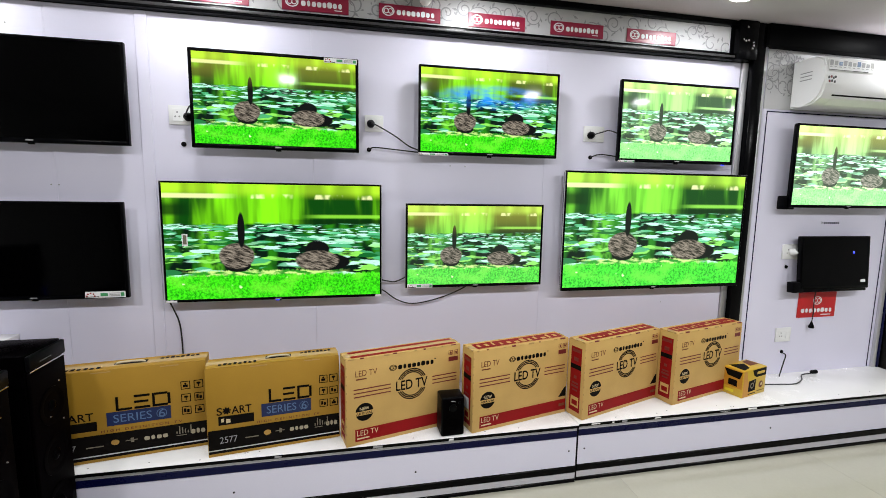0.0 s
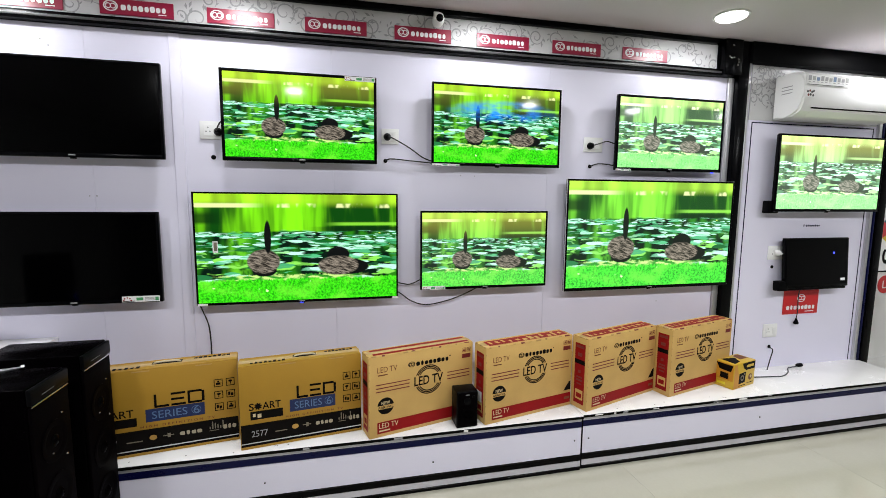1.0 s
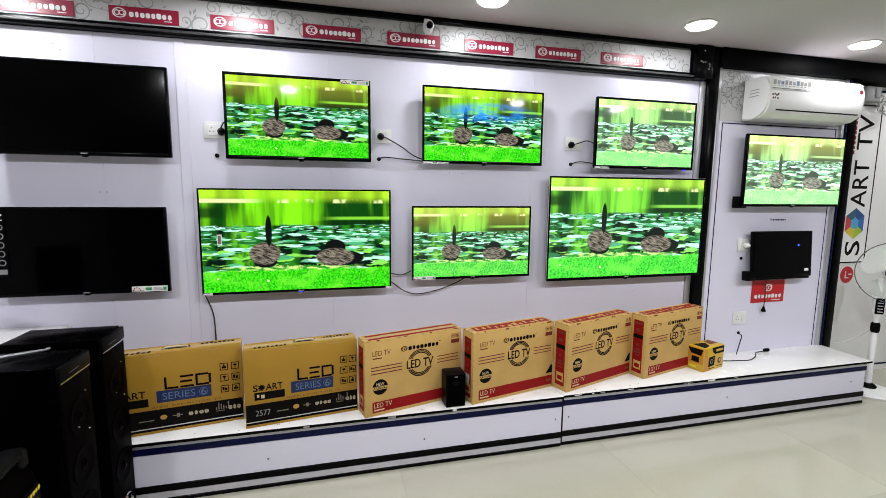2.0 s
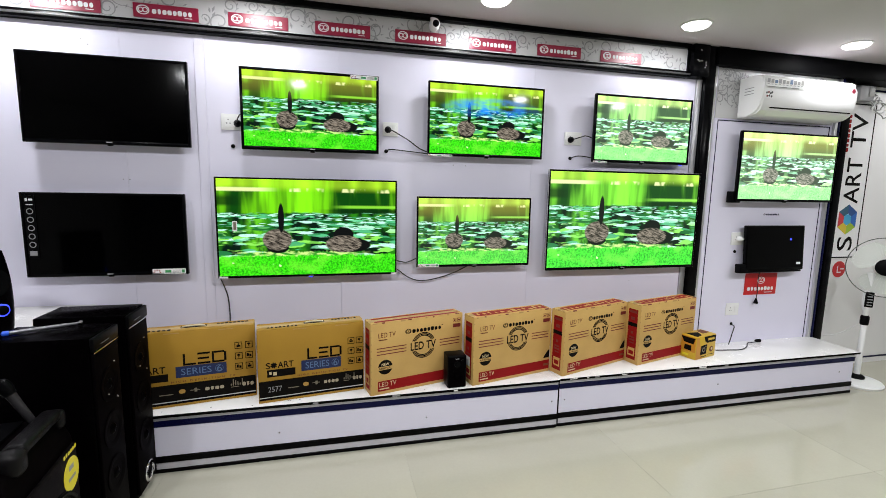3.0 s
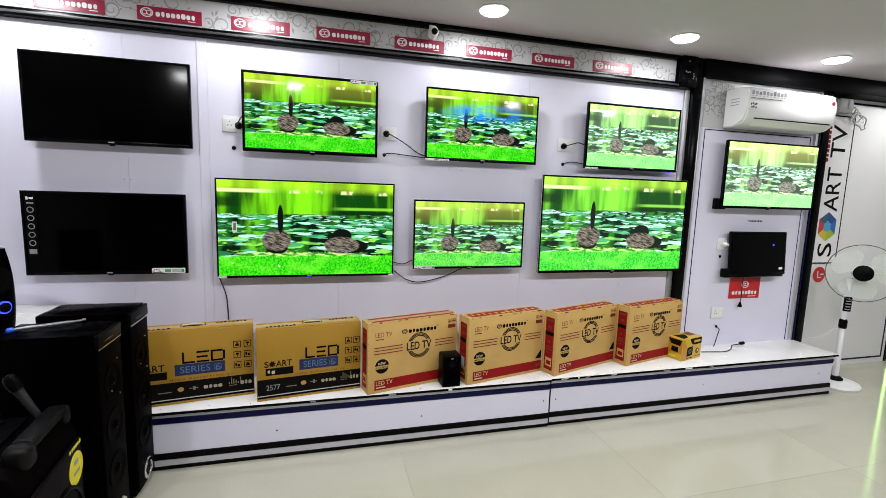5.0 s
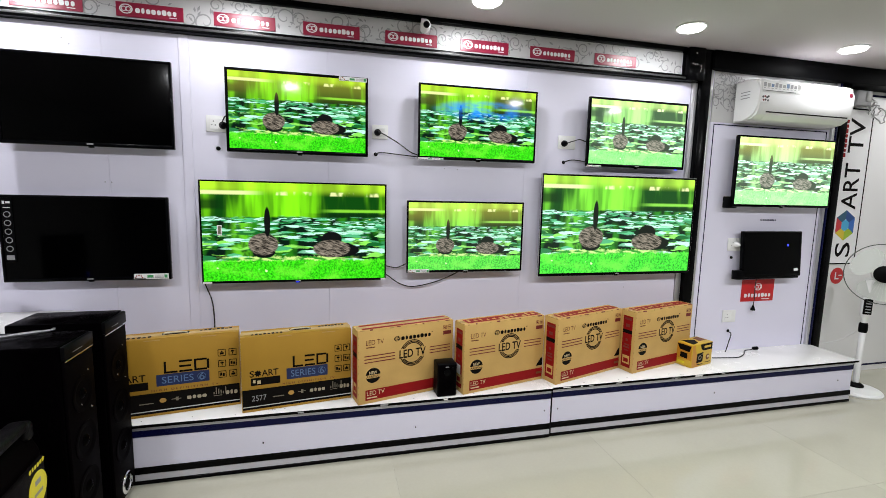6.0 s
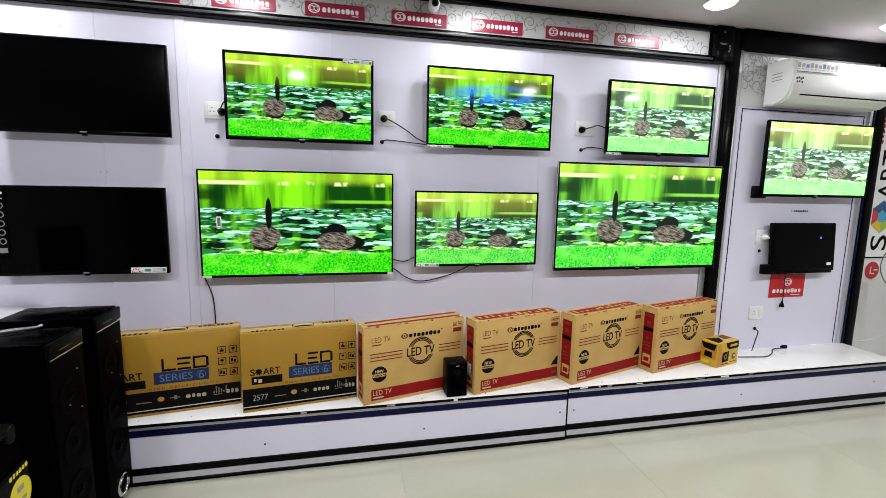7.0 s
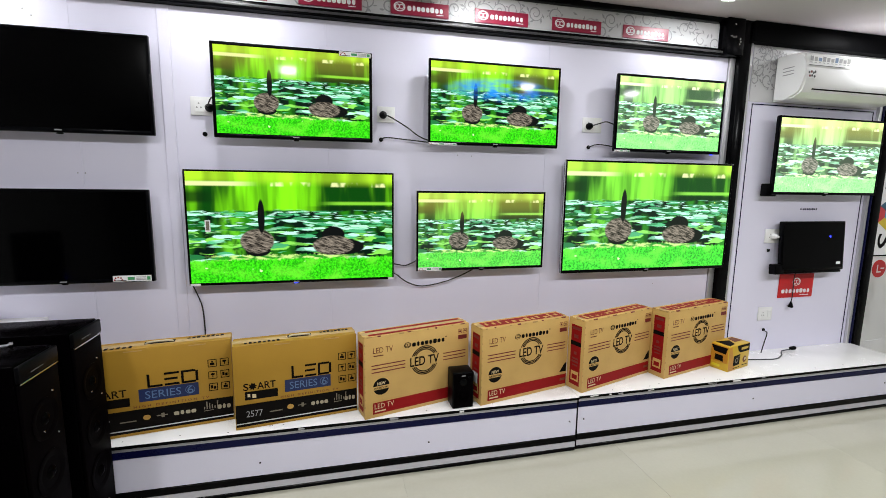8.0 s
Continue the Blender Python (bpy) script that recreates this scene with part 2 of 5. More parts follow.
    for sx, sy, seed, reach in ((7.0, 16.0, 0.3, 0.60), (9.5, 21.0, 4.4, 0.52), (5.5, 13.0, 8.1, 0.48)):
        disc, tone, shade = discs(sx, sy, seed, reach)
        leaf = k.mix(k.step(tone, 0.10, 0.50), (0.006, 0.13, 0.022), (0.10, 0.58, 0.25))
        leaf = k.mix(k.step(k.op("ADD", tone, k.op("MULTIPLY", k.noise(u, v, 20, 60, 3, 1.7), 0.5)), 0.68, 0.98), leaf, (0.56, 0.98, 0.80))
        leaf = k.mix(k.op("MULTIPLY", k.step(shade, 0.72, 0.76), invert(k.step(v, 0.40, 0.55))), leaf, (0.26, 0.78, 0.10))
        pond = k.mix(k.op("MULTIPLY", k.op("MULTIPLY", disc, gaps), k.step(shade, 0.24, 0.28)), pond, leaf)
    bud = k.op("MULTIPLY", k.step(k.noise(u, v, 18, 22, 1, 8.3), 0.77, 0.80), k.step(u, 0.40, 0.50))
    pond = k.mix(bud, pond, (0.75, 0.88, 0.12))
    shore = k.op("ADD", v, k.op("MULTIPLY", k.noise(u, v, 12, 5, 3, 1.9), 0.05))
    pic = k.mix(k.step(shore, 0.668, 0.690), pond, reeds)

    # the near bank: a sandy edge, then grass
    edge = k.op("ADD", v, k.op("MULTIPLY", k.noise(u, v, 60, 7, 4, 3.3, 0.7), 0.075))
    sandy = k.mix(k.step(k.noise(u, v, 16, 34, 3, 7.1), 0.42, 0.58), (0.03, 0.30, 0.02), (0.62, 0.90, 0.25))
    pic = k.mix(k.op("MULTIPLY", invert(k.step(edge, 0.272, 0.292)), between(u, 0.06, 0.14, 0.74, 0.86)), pic, sandy)
    blades = k.noise(u, v, 85, 40, 4, 8.8, 0.8)
    grass = k.mix(k.step(blades, 0.34, 0.62), (0.006, 0.30, 0.003), (0.06, 0.86, 0.008))
    grass = k.mix(k.op("MULTIPLY", k.step(k.noise(u, v, 8, 7, 3, 4.9), 0.45, 0.70), 0.6), grass, (0.20, 0.94, 0.04))
    grass = k.mix(k.step(k.noise(u, v, 20, 13, 2, 6.1), 0.68, 0.73), grass, (0.70, 0.98, 0.45))
    pic = k.mix(invert(k.step(edge, 0.232, 0.256)), pic, grass)

    # two plain rounded shapes, dark and buff
    slope = k.op("ADD", k.op("MULTIPLY", v, 1.0), k.op("MULTIPLY", u, 0.55))
    tone = k.noise(u, slope, 26, 60, 4, 2.9, 0.65)
    buff = k.mix(k.step(tone, 0.36, 0.70), (0.016, 0.013, 0.010), (0.34, 0.29, 0.23))
    dark = (0.003, 0.004, 0.004)
    ink = k.op("MULTIPLY", k.oval(u, v, 0.338, 0.60, 0.0165, 0.155, 0.2), k.step(v, 0.42, 0.44))
    for cu, cv, ru, rv, col in ((0.318, 0.290, 0.060, 0.055, dark), (0.315, 0.375, 0.080, 0.112, buff), (0.690, 0.430, 0.058, 0.075, dark),
                                (0.745, 0.310, 0.105, 0.075, dark), (0.690, 0.325, 0.104, 0.092, buff)):
        pic = k.mix(k.oval(u, v, cu, cv, ru, rv, 0.13), pic, col)
    pic = k.mix(ink, pic, dark)
    if pale or tint:
        hs = nt.nodes.new("ShaderNodeHueSaturation")
        hs.inputs["Hue"].default_value, hs.inputs["Saturation"].default_value, hs.inputs["Value"].default_value = 0.5 + tint, 1 - pale, 1 + 0.6 * pale
        nt.links.new(pic, hs.inputs["Color"])
        pic = k.mix(pale * 0.28, hs.outputs[0], (0.62, 0.88, 0.58))
    if warm:
        pic = k.mix(k.op("MULTIPLY", k.step(v, 0.6, 0.9), warm), pic, (0.85, 0.75, 0.10))
    # bluish glare on the glass, painted into the picture's colour
    if blue_glare:
        pic = k.mix(k.op("MULTIPLY", k.op("MULTIPLY", k.oval(u, v, 0.54, 0.685, 0.34, 0.12, 0.95), k.step(k.noise(u, v, 9, 12, 3, 2.4), 0.30, 0.72)), blue_glare), pic, (0.01, 0.26, 0.98))
    bs.inputs["Base Color"].default_value = (0.004, 0.004, 0.004, 1)
    bs.inputs["Roughness"].default_value = 0.08
    bs.inputs["Specular IOR Level"].default_value = 0.11
    nt.links.new(pic, bs.inputs["Emission Color"])
    bs.inputs["Emission Strength"].default_value = strength
    return ma


M_WALL = surface("lavender_white_laminate", (0.745, 0.725, 0.865), 0.32, vary=0.05, scale=1.4, fine=300, bump=0.03)
M_PLAIN = surface("white_paint", (0.74, 0.73, 0.75), 0.7, vary=0.05, scale=1.5, fine=200, bump=0.05)
M_UNSEEN = surface("dark_unseen_wall", (0.05, 0.048, 0.05), 0.6, vary=0.15, scale=2, fine=150, bump=0.1)
M_CEIL = surface("ceiling_paint", (0.57, 0.525, 0.555), 0.85, vary=0.04, scale=1.0, fine=250, bump=0.05)
M_TILE = piecewise("cream_porcelain_tile", (0.46, 0.445, 0.365), 0.055, 0.07, 0.004)
M_GROUT = surface("grout", (0.43, 0.415, 0.34), 0.4)
M_TOP = surface("white_gloss_laminate", (0.85, 0.84, 0.83), 0.22, vary=0.04, scale=4, fine=250, bump=0.02)
M_BLACK = surface("black_gloss", (0.0015, 0.0015, 0.002), 0.16, vary=0.3, bump=0.02, spec=0.07)
M_SATIN = surface("black_satin_plastic", (0.0015, 0.0015, 0.002), 0.34, vary=0.3, fine=500, bump=0.05, spec=0.06)
M_MATTE = surface("black_vinyl", (0.0010, 0.0005, 0.0008), 0.5, vary=0.35, fine=400, bump=0.2, spec=0.018)
M_CAB = surface("black_speaker_wrap", (0.0006, 0.0004, 0.0006), 0.22, vary=0.3, fine=300, bump=0.03, spec=0.018)
M_DARKGREY = surface("dark_grey_metal", (0.035, 0.033, 0.036), 0.4, vary=0.2, bump=0.1)
M_DIMINK = surface("dim_grey_ink", (0.17, 0.145, 0.105), 0.5, vary=0.15, bump=0.02)
M_NAVY = surface("navy_strip", (0.003, 0.004, 0.04), 0.25, vary=0.2, bump=0.02, spec=0.15)
M_ALU = surface("brushed_aluminium", (0.62, 0.62, 0.64), 0.32, 0.85, vary=0.12, scale=3, fine=200, stretch=(0.05, 1, 1), bump=0.03)
M_SILVER = surface("silver_laminate", (0.60, 0.59, 0.65), 0.3, 0.25, vary=0.1, scale=3, fine=200, stretch=(0.05, 1, 1), bump=0.03)
M_CHROME = surface("chrome", (0.8, 0.8, 0.82), 0.08, 1.0, vary=0.05, bump=0.0)
M_OFF = surface("dark_screen_glass", (0.0004, 0.0004, 0.0005), 0.06, vary=0.2, scale=3, fine=40, bump=0.0, spec=0.085)
M_PAPER = surface("pale_wallpaper", (0.54, 0.535, 0.545), 0.32, vary=0.06, scale=5, fine=300, bump=0.06)
M_SCROLL = surface("silver_grey_scroll_print", (0.30, 0.30, 0.31), 0.3, vary=0.12, bump=0.03)
M_CRIMSON = surface("crimson_vinyl", (0.28, 0.006, 0.038), 0.26, vary=0.08, bump=0.01)
M_RED = surface("red_vinyl", (0.55, 0.015, 0.018), 0.3, vary=0.1, bump=0.02)
M_WHITE = surface("white_vinyl", (0.80, 0.79, 0.80), 0.35, vary=0.04, bump=0.01)
M_PLASTIC = surface("white_plastic", (0.80, 0.80, 0.80), 0.28, vary=0.04, scale=5, bump=0.02)
M_KRAFT = surface("cream_kraft_card", (0.575, 0.362, 0.112), 0.62, vary=0.12, scale=7, fine=220, bump=0.2, hue=(0.55, 0.335, 0.098))
M_OCHRE = surface("ochre_kraft_card", (0.3741, 0.2044, 0.0139), 0.55, vary=0.12, scale=6, fine=220, bump=0.2, hue=(0.37, 0.195, 0.012))
M_EDGE = surface("raw_card_edge", (0.42, 0.25, 0.09), 0.8, vary=0.2, scale=20, fine=300, bump=0.4)
M_INK = surface("brown_black_ink", (0.0035, 0.0025, 0.002), 0.6, vary=0.2, bump=0.02, spec=0.08)
M_MAROON = surface("maroon_ink", (0.16, 0.012, 0.010), 0.5, vary=0.15, bump=0.02)
M_REDINK = surface("red_ink", (0.25, 0.006, 0.007), 0.5, vary=0.12, bump=0.02, spec=0.12)
M_CREAMINK = surface("cream_ink", (0.62, 0.50, 0.30), 0.5, vary=0.1, bump=0.02)
M_PALEINK = surface("pale_grey_ink", (0.36, 0.31, 0.22), 0.5, vary=0.12, bump=0.02)
M_BLUEINK = surface("blue_ink", (0.003, 0.013, 0.078), 0.45, vary=0.12, bump=0.02)
M_SKYINK = surface("light_blue_ink", (0.10, 0.17, 0.32), 0.45, vary=0.1, bump=0.02)
M_RUSTINK = surface("rust_ink", (0.15, 0.035, 0.006), 0.5, vary=0.1, bump=0.02)
M_YELLOW = surface("yellow_gloss_card", (0.62, 0.40, 0.022), 0.35, vary=0.12, scale=12, bump=0.05)
M_SUN = surface("yellow_sticker", (0.78, 0.66, 0.02), 0.35, vary=0.08, bump=0.02)
M_CABLE = surface("black_cable", (0.012, 0.012, 0.014), 0.45, vary=0.2, bump=0.02)
M_GREYCABLE = surface("grey_cable", (0.35, 0.35, 0.34), 0.5, vary=0.15, bump=0.05)
M_GREY = surface("grey_plastic", (0.30, 0.30, 0.31), 0.45, vary=0.1, bump=0.05)
M_HEADER = surface("black_matt_laminate", (0.002, 0.002, 0.0025), 0.45, vary=0.3, scale=3, fine=300, bump=0.05, spec=0.04)
M_BLUEDOT = glow("blue_led", (0.03, 0.05, 1.0), 3.0)
M_LENS = glow("lamp_diffuser", (1.0, 0.98, 0.96), 9.0)
M_GREENLED = glow("green_led_strip", (0.60, 1.0, 0.30), 7.0)
M_GREENHALO = surface("green_halo_plastic", (0.06, 0.42, 0.03), 0.35, vary=0.3, scale=20, bump=0.1)
M_GLASS, _nt, _bs = nodes_of("fan_blade_clear_plastic")
_bs.inputs["Base Color"].default_value = (0.84, 0.86, 0.83, 1)
_bs.inputs["Roughness"].default_value = 0.2
_bs.inputs["Transmission Weight"].default_value = 0.3
_bs.inputs["IOR"].default_value = 1.2

# ---- the room ----
X0, X1, Y0, WALL = -3.4, 6.8, -5.6, 0.01
STAGE = 0.315
FRONT = -0.352
solid("floor", boxed(X0, X1, Y0, 0.2, -0.12, -0.0015), M_GROUT, "grout bed under the polished cream floor tiles", "floor", kind="structure")
FLOOR = bpy.data.objects["floor"]
solid("ceiling", boxed(X0 - 0.1, X1 + 0.1, Y0 - 0.1, 0.25, CEILING, CEILING + 0.12), M_CEIL, "plain off-white painted false ceiling", "ceiling", kind="structure")
wall_north = solid("wall_north", boxed(X0 - 0.1, 2.40, WALL + 0.012, 0.2, 0, CEILING), M_WALL, "display wall clad in pale lavender laminate panels", "wall", kind="structure")
# unseen closing wall, dark so that switched-off screens mirror little light
solid("wall_south", boxed(X0 - 0.1, X1 + 0.1, Y0 - 0.1, Y0, 0, CEILING), M_UNSEEN, "unseen rear wall, kept dark to keep screen reflections black", "wall", kind="structure")
solid("wall_west", boxed(X0 - 0.1, X0, Y0, WALL + 0.012, 0, CEILING), M_PLAIN, "plain white painted side wall", "wall", kind="structure")
solid("wall_east", boxed(X1, X1 + 0.1, Y0, 0.3, 0, CEILING), M_PLAIN, "plain white painted end wall", "wall", kind="structure")

# laminate panels of the display wall, with fine open seams
for a, b in ((X0, -2.38), (-2.38, -1.162), (-1.162, -0.815), (-0.765, -0.066), (-0.066, 1.14), (1.14, 2.345)):
    part("panel", boxed(a + 0.0003, b - 0.0003, WALL, WALL + 0.012, 0.2, 2.235, 0.001, 1), M_WALL, wall_north)
part("cover_strip", boxed(-0.815, -0.765, WALL - 0.004, WALL + 0.012, 0.2, 2.235, 0.002, 1), M_WALL, wall_north)
part("edge_strip", boxed(2.347, 2.388, WALL - 0.012, WALL + 0.012, 0.2, 2.235, 0.002, 1), M_ALU, wall_north, "brushed aluminium edge strip")

# fascia with scrollwork paper above the display wall
fascia = thing("fascia", "pale scroll-patterned fascia board with black trims above the display wall", "fascia")
fascia["kind"] = "structure"
part("board", boxed(X0, 2.245, 0.0, WALL + 0.011, 2.278, 2.422), M_PAPER, fascia)
part("lower_trim", boxed(X0, 2.26, -0.028, WALL + 0.011, 2.236, 2.277, 0.006), M_BLACK, fascia, "black glossy trim rail")
# the rail's highlight, modelled as a thin grey line
part("trim_highlight", boxed(X0, 2.26, -0.0305, -0.026, 2.250, 2.262, 0.001), M_DARKGREY, fascia, "thin grey line standing in for the highlight along the trim")
part("upper_trim", boxed(X0, 2.26, -0.028, WALL + 0.011, 2.423, CEILING - 0.001, 0.004), M_BLACK, fascia, "black glossy trim rail")


def scrolls(x0, x1, z0, z1, y, count, seed):
    """Curling leaf ornament, flat ribbons clipped to a strip."""
    rnd = random.Random(seed)
    bm = bmesh.new()
    depth = y
    for i in range(count):
        y = depth - 0.00025 * (i % 6)
        cx, cz = x0 + (x1 - x0) * (i + rnd.uniform(0.2, 0.8)) / count, rnd.uniform(z0 + 0.02, z1 - 0.02)
        big, spin, turns, start = rnd.uniform(0.03, 0.062), rnd.choice((-1, 1)), rnd.uniform(1.1, 1.7), rnd.uniform(0, 6.28)
        last = None
        for s in range(27):
            f = s / 26
            r = big * (1 - f) ** 0.8 + 0.004
            a = start + spin * turns * 2 * math.pi * f
            w = 0.0062 * math.sin(math.pi * min(1, f * 0.9 + 0.08)) + 0.0012
            pin, pout = [(min(x1, max(x0, cx + (r + d) * math.cos(a))), min(z1, max(z0, cz + (r + d) * math.sin(a)))) for d in (-w / 2, w / 2)]
            pair = (bm.verts.new((pin[0], y, pin[1])), bm.verts.new((pout[0], y, pout[1])))
            if last:
                bm.faces.new((last[0], last[1], pair[1], pair[0]))
            last = pair
        for leaf in range(6):
            a, l = start + rnd.uniform(-0.5, 0.5) + leaf * 1.05, rnd.uniform(0.018, 0.036)
            bx, bz = cx + big * math.cos(a), cz + big * math.sin(a)
            d, n = Vector((math.cos(a + spin), math.sin(a + spin))), Vector((-math.sin(a + spin), math.cos(a + spin)))
            pts = [Vector((bx, bz)), Vector((bx, bz)) + d * l * 0.5 + n * l * 0.22, Vector((bx, bz)) + d * l, Vector((bx, bz)) + d * l * 0.5 - n * l * 0.16]
            if all(x0 < p.x < x1 and z0 < p.y < z1 for p in pts):
                bm.faces.new([bm.verts.new((p.x, y - 0.0018 - 0.0003 * leaf, p.y)) for p in pts])
    bmesh.ops.dissolve_degenerate(bm, dist=1e-5, edges=bm.edges)
    return bm


part("scrollwork", scrolls(X0 + 0.02, 2.24, 2.279, 2.421, -0.0012, 74, 4), M_SCROLL, fascia, "silver-grey curling leaf print")


def emblem(parent, cx, cz, r, y, material):
    bm = ring_flat(r * 0.80, r, 24, cx=cx, cz=cz, y=y, squash=0.78)
    ring_flat(r * 0.28, r * 0.42, 16, bm, cx - r * 0.33, cz, y)
    ring_flat(r * 0.28, r * 0.42, 16, bm, cx + r * 0.33, cz, y)
    return part("emblem", bm, material, parent)


def name_blocks(parent, x, z, width, height, count, y, material, m=None):
    """Plain rounded bars that stand for a brand name, each a part of its own."""
    w = width / count
    for i in range(count):
        half, h = w * (0.43, 0.30, 0.40, 0.42, 0.36, 0.45, 0.38, 0.34)[i % 8], height * (0.70, 0.78, 0.68, 0.70)[i % 4]
        cx, c = x + w * (i + 0.5), min(h, w) * 0.22
        bm = bmesh.new()
        bm.faces.new([bm.verts.new((px, y, pz)) for px, pz in ((cx - half + c, z), (cx + half - c, z), (cx + half, z + c), (cx + half, z + h - c), (cx + half - c, z + h), (cx - half + c, z + h), (cx - half, z + h - c), (cx - half, z + c))])
        part("letter_block", bm, material, parent, "", m)


# crimson brand plates along the fascia
plate = thing("brand_sign", "crimson brand plate with a white emblem on the fascia", "sign", "brand plates on the fascia", pose(-1.081, -0.0062, 2.291))
part("plate", boxed(0, 0.302, 0.0, 0.0060, 0, 0.069, 0.001, 1), M_CRIMSON, plate)
emblem(plate, 0.045, 0.037, 0.030, -0.0012, M_WHITE)
name_blocks(plate, 0.084, 0.021, 0.19, 0.034, 8, -0.0012, M_WHITE)
bars([(0.236, 0.272, 0.011, 0.015)], M_WHITE, plate, "letter_block", -0.0012)
for i in (-3, -2, -1, 1, 2, 3, 4, 5, 6):
    copy_thing(plate, pose(-1.081 + 0.4445 * i, -0.0062, 2.291))

# dark corner post, right-hand panel, header beam, far post, partition
post = solid("post", boxed(2.392, 2.468, -0.03, 0.2, 0.2, CEILING - 0.002, 0.004), M_BLACK, "black glossy wall post", "post", kind="structure")
solid("corner_block", boxed(2.262, 2.391, -0.05, WALL + 0.01, 2.238, CEILING - 0.002, 0.008), M_BLACK, "black glossy block closing the fascia", "trim", kind="structure")
corner = bpy.data.objects["corner_block"]
# glints on the gloss block, put in as small chrome beads
for sx, sz in ((2.290, 2.345), (2.305, 2.338), (2.322, 2.342), (2.352, 2.300), (2.358, 2.316), (2.355, 2.332), (2.312, 2.412)):
    part("glint_bead", lathe([(0.006, 0), (0.005, 0.004), (0.002, 0.006)], 10, m=pose(sx, -0.0502, sz, 90)), M_CHROME, corner, "chrome bead added for a glint")
wall_bay = solid("wall_bay", boxed(2.469, 3.671, WALL, 0.2, 0, 2.331), M_WALL, "pale lavender panelled bay wall", "wall", kind="structure")
part("edge_strip", boxed(2.470, 2.500, -0.014, WALL - 0.0005, 0.2, 2.33, 0.003), M_ALU, wall_bay, "brushed aluminium strip")
bm = bmesh.new()
for a, b, c, d in ((2.556, 2.562, 0.318, 1.978), (2.562, 3.592, 1.972, 1.978), (3.586, 3.592, 0.318, 1.972)):
    box(bm, a, b, WALL - 0.0025, WALL - 0.0005, c, d)
part("inlay_line", bm, M_NAVY, wall_bay, "thin navy inlay line")
part("wallpaper", boxed(2.527, 3.61, WALL - 0.003, WALL - 0.0005, 1.99, 2.33), M_PAPER, wall_bay)
part("scrollwork", scrolls(2.53, 3.60, 1.995, 2.325, WALL - 0.0042, 26, 9), M_SCROLL, wall_bay, "silver-grey curling leaf print")
part("scrollwork", scrolls(2.53, 2.90, 2.05, 2.32, WALL - 0.0050, 10, 12), M_SCROLL, wall_bay)
part("edge_strip", boxed(3.615, 3.641, -0.012, WALL - 0.0005, 0.2, 2.33, 0.003), M_ALU, wall_bay, "brushed aluminium strip")
part("edge_strip", boxed(3.643, 3.661, -0.016, WALL - 0.0005, 0.2, 2.33, 0.003), M_NAVY, wall_bay, "navy strip")
solid("post", boxed(3.672, 3.742, -0.022, 0.2, 0, 2.331, 0.004), M_BLACK, "black glossy wall post", "post", kind="structure")
solid("header_beam", boxed(2.469, X1 - 0.01, -0.045, 0.2, 2.332, CEILING - 0.002, 0.006), M_HEADER, "black header beam under the ceiling", "beam", kind="structure")
partition = solid("partition", boxed(3.743, 4.965, 0.10, 0.2, 0, 2.331), surface("pale_grey_laminate", (0.80, 0.79, 0.79), 0.35, vary=0.05, scale=1.2, fine=300, bump=0.03), "pale grey laminate partition with dark inlay lines", "wall", kind="structure")
bm = bmesh.new()
for a, b, c, d in ((3.84, 4.93, 0.045, 0.060), (4.915, 4.93, 0.060, 2.29), (3.84, 4.93, 2.29, 2.305)):
    box(bm, a, b, 0.0975, 0.0995, c, d)
part("inlay_line", bm, M_NAVY, partition, "thin dark inlay line")
solid("door_post", boxed(4.966, 4.990, 0.094, 0.2, 0, 2.331, 0.003), M_BLACK, "black glossy door post", "post", kind="structure")
solid("wall_dark", boxed(4.991, X1, 0.12, 0.2, 0, 2.33), M_BLACK, "black glossy panelled wall beyond the partition", "wall", kind="structure")
strip = thing("led_strip", "green glowing strip light on a black panel", "strip light", m=pose(4.996, 0.118, 0.0))
# the channel's green colour stands in for the glow beside the diffuser
part("channel", boxed(0, 0.125, -0.012, 0.0, 0.06, 2.2, 0.002), M_GREENHALO, strip)
part("diffuser", boxed(0.040, 0.058, -0.020, -0.0125, 0.08, 2.18, 0.001), M_GREENLED, strip, "glowing green diffuser")

# ---- the low display stage, in two lengths ----


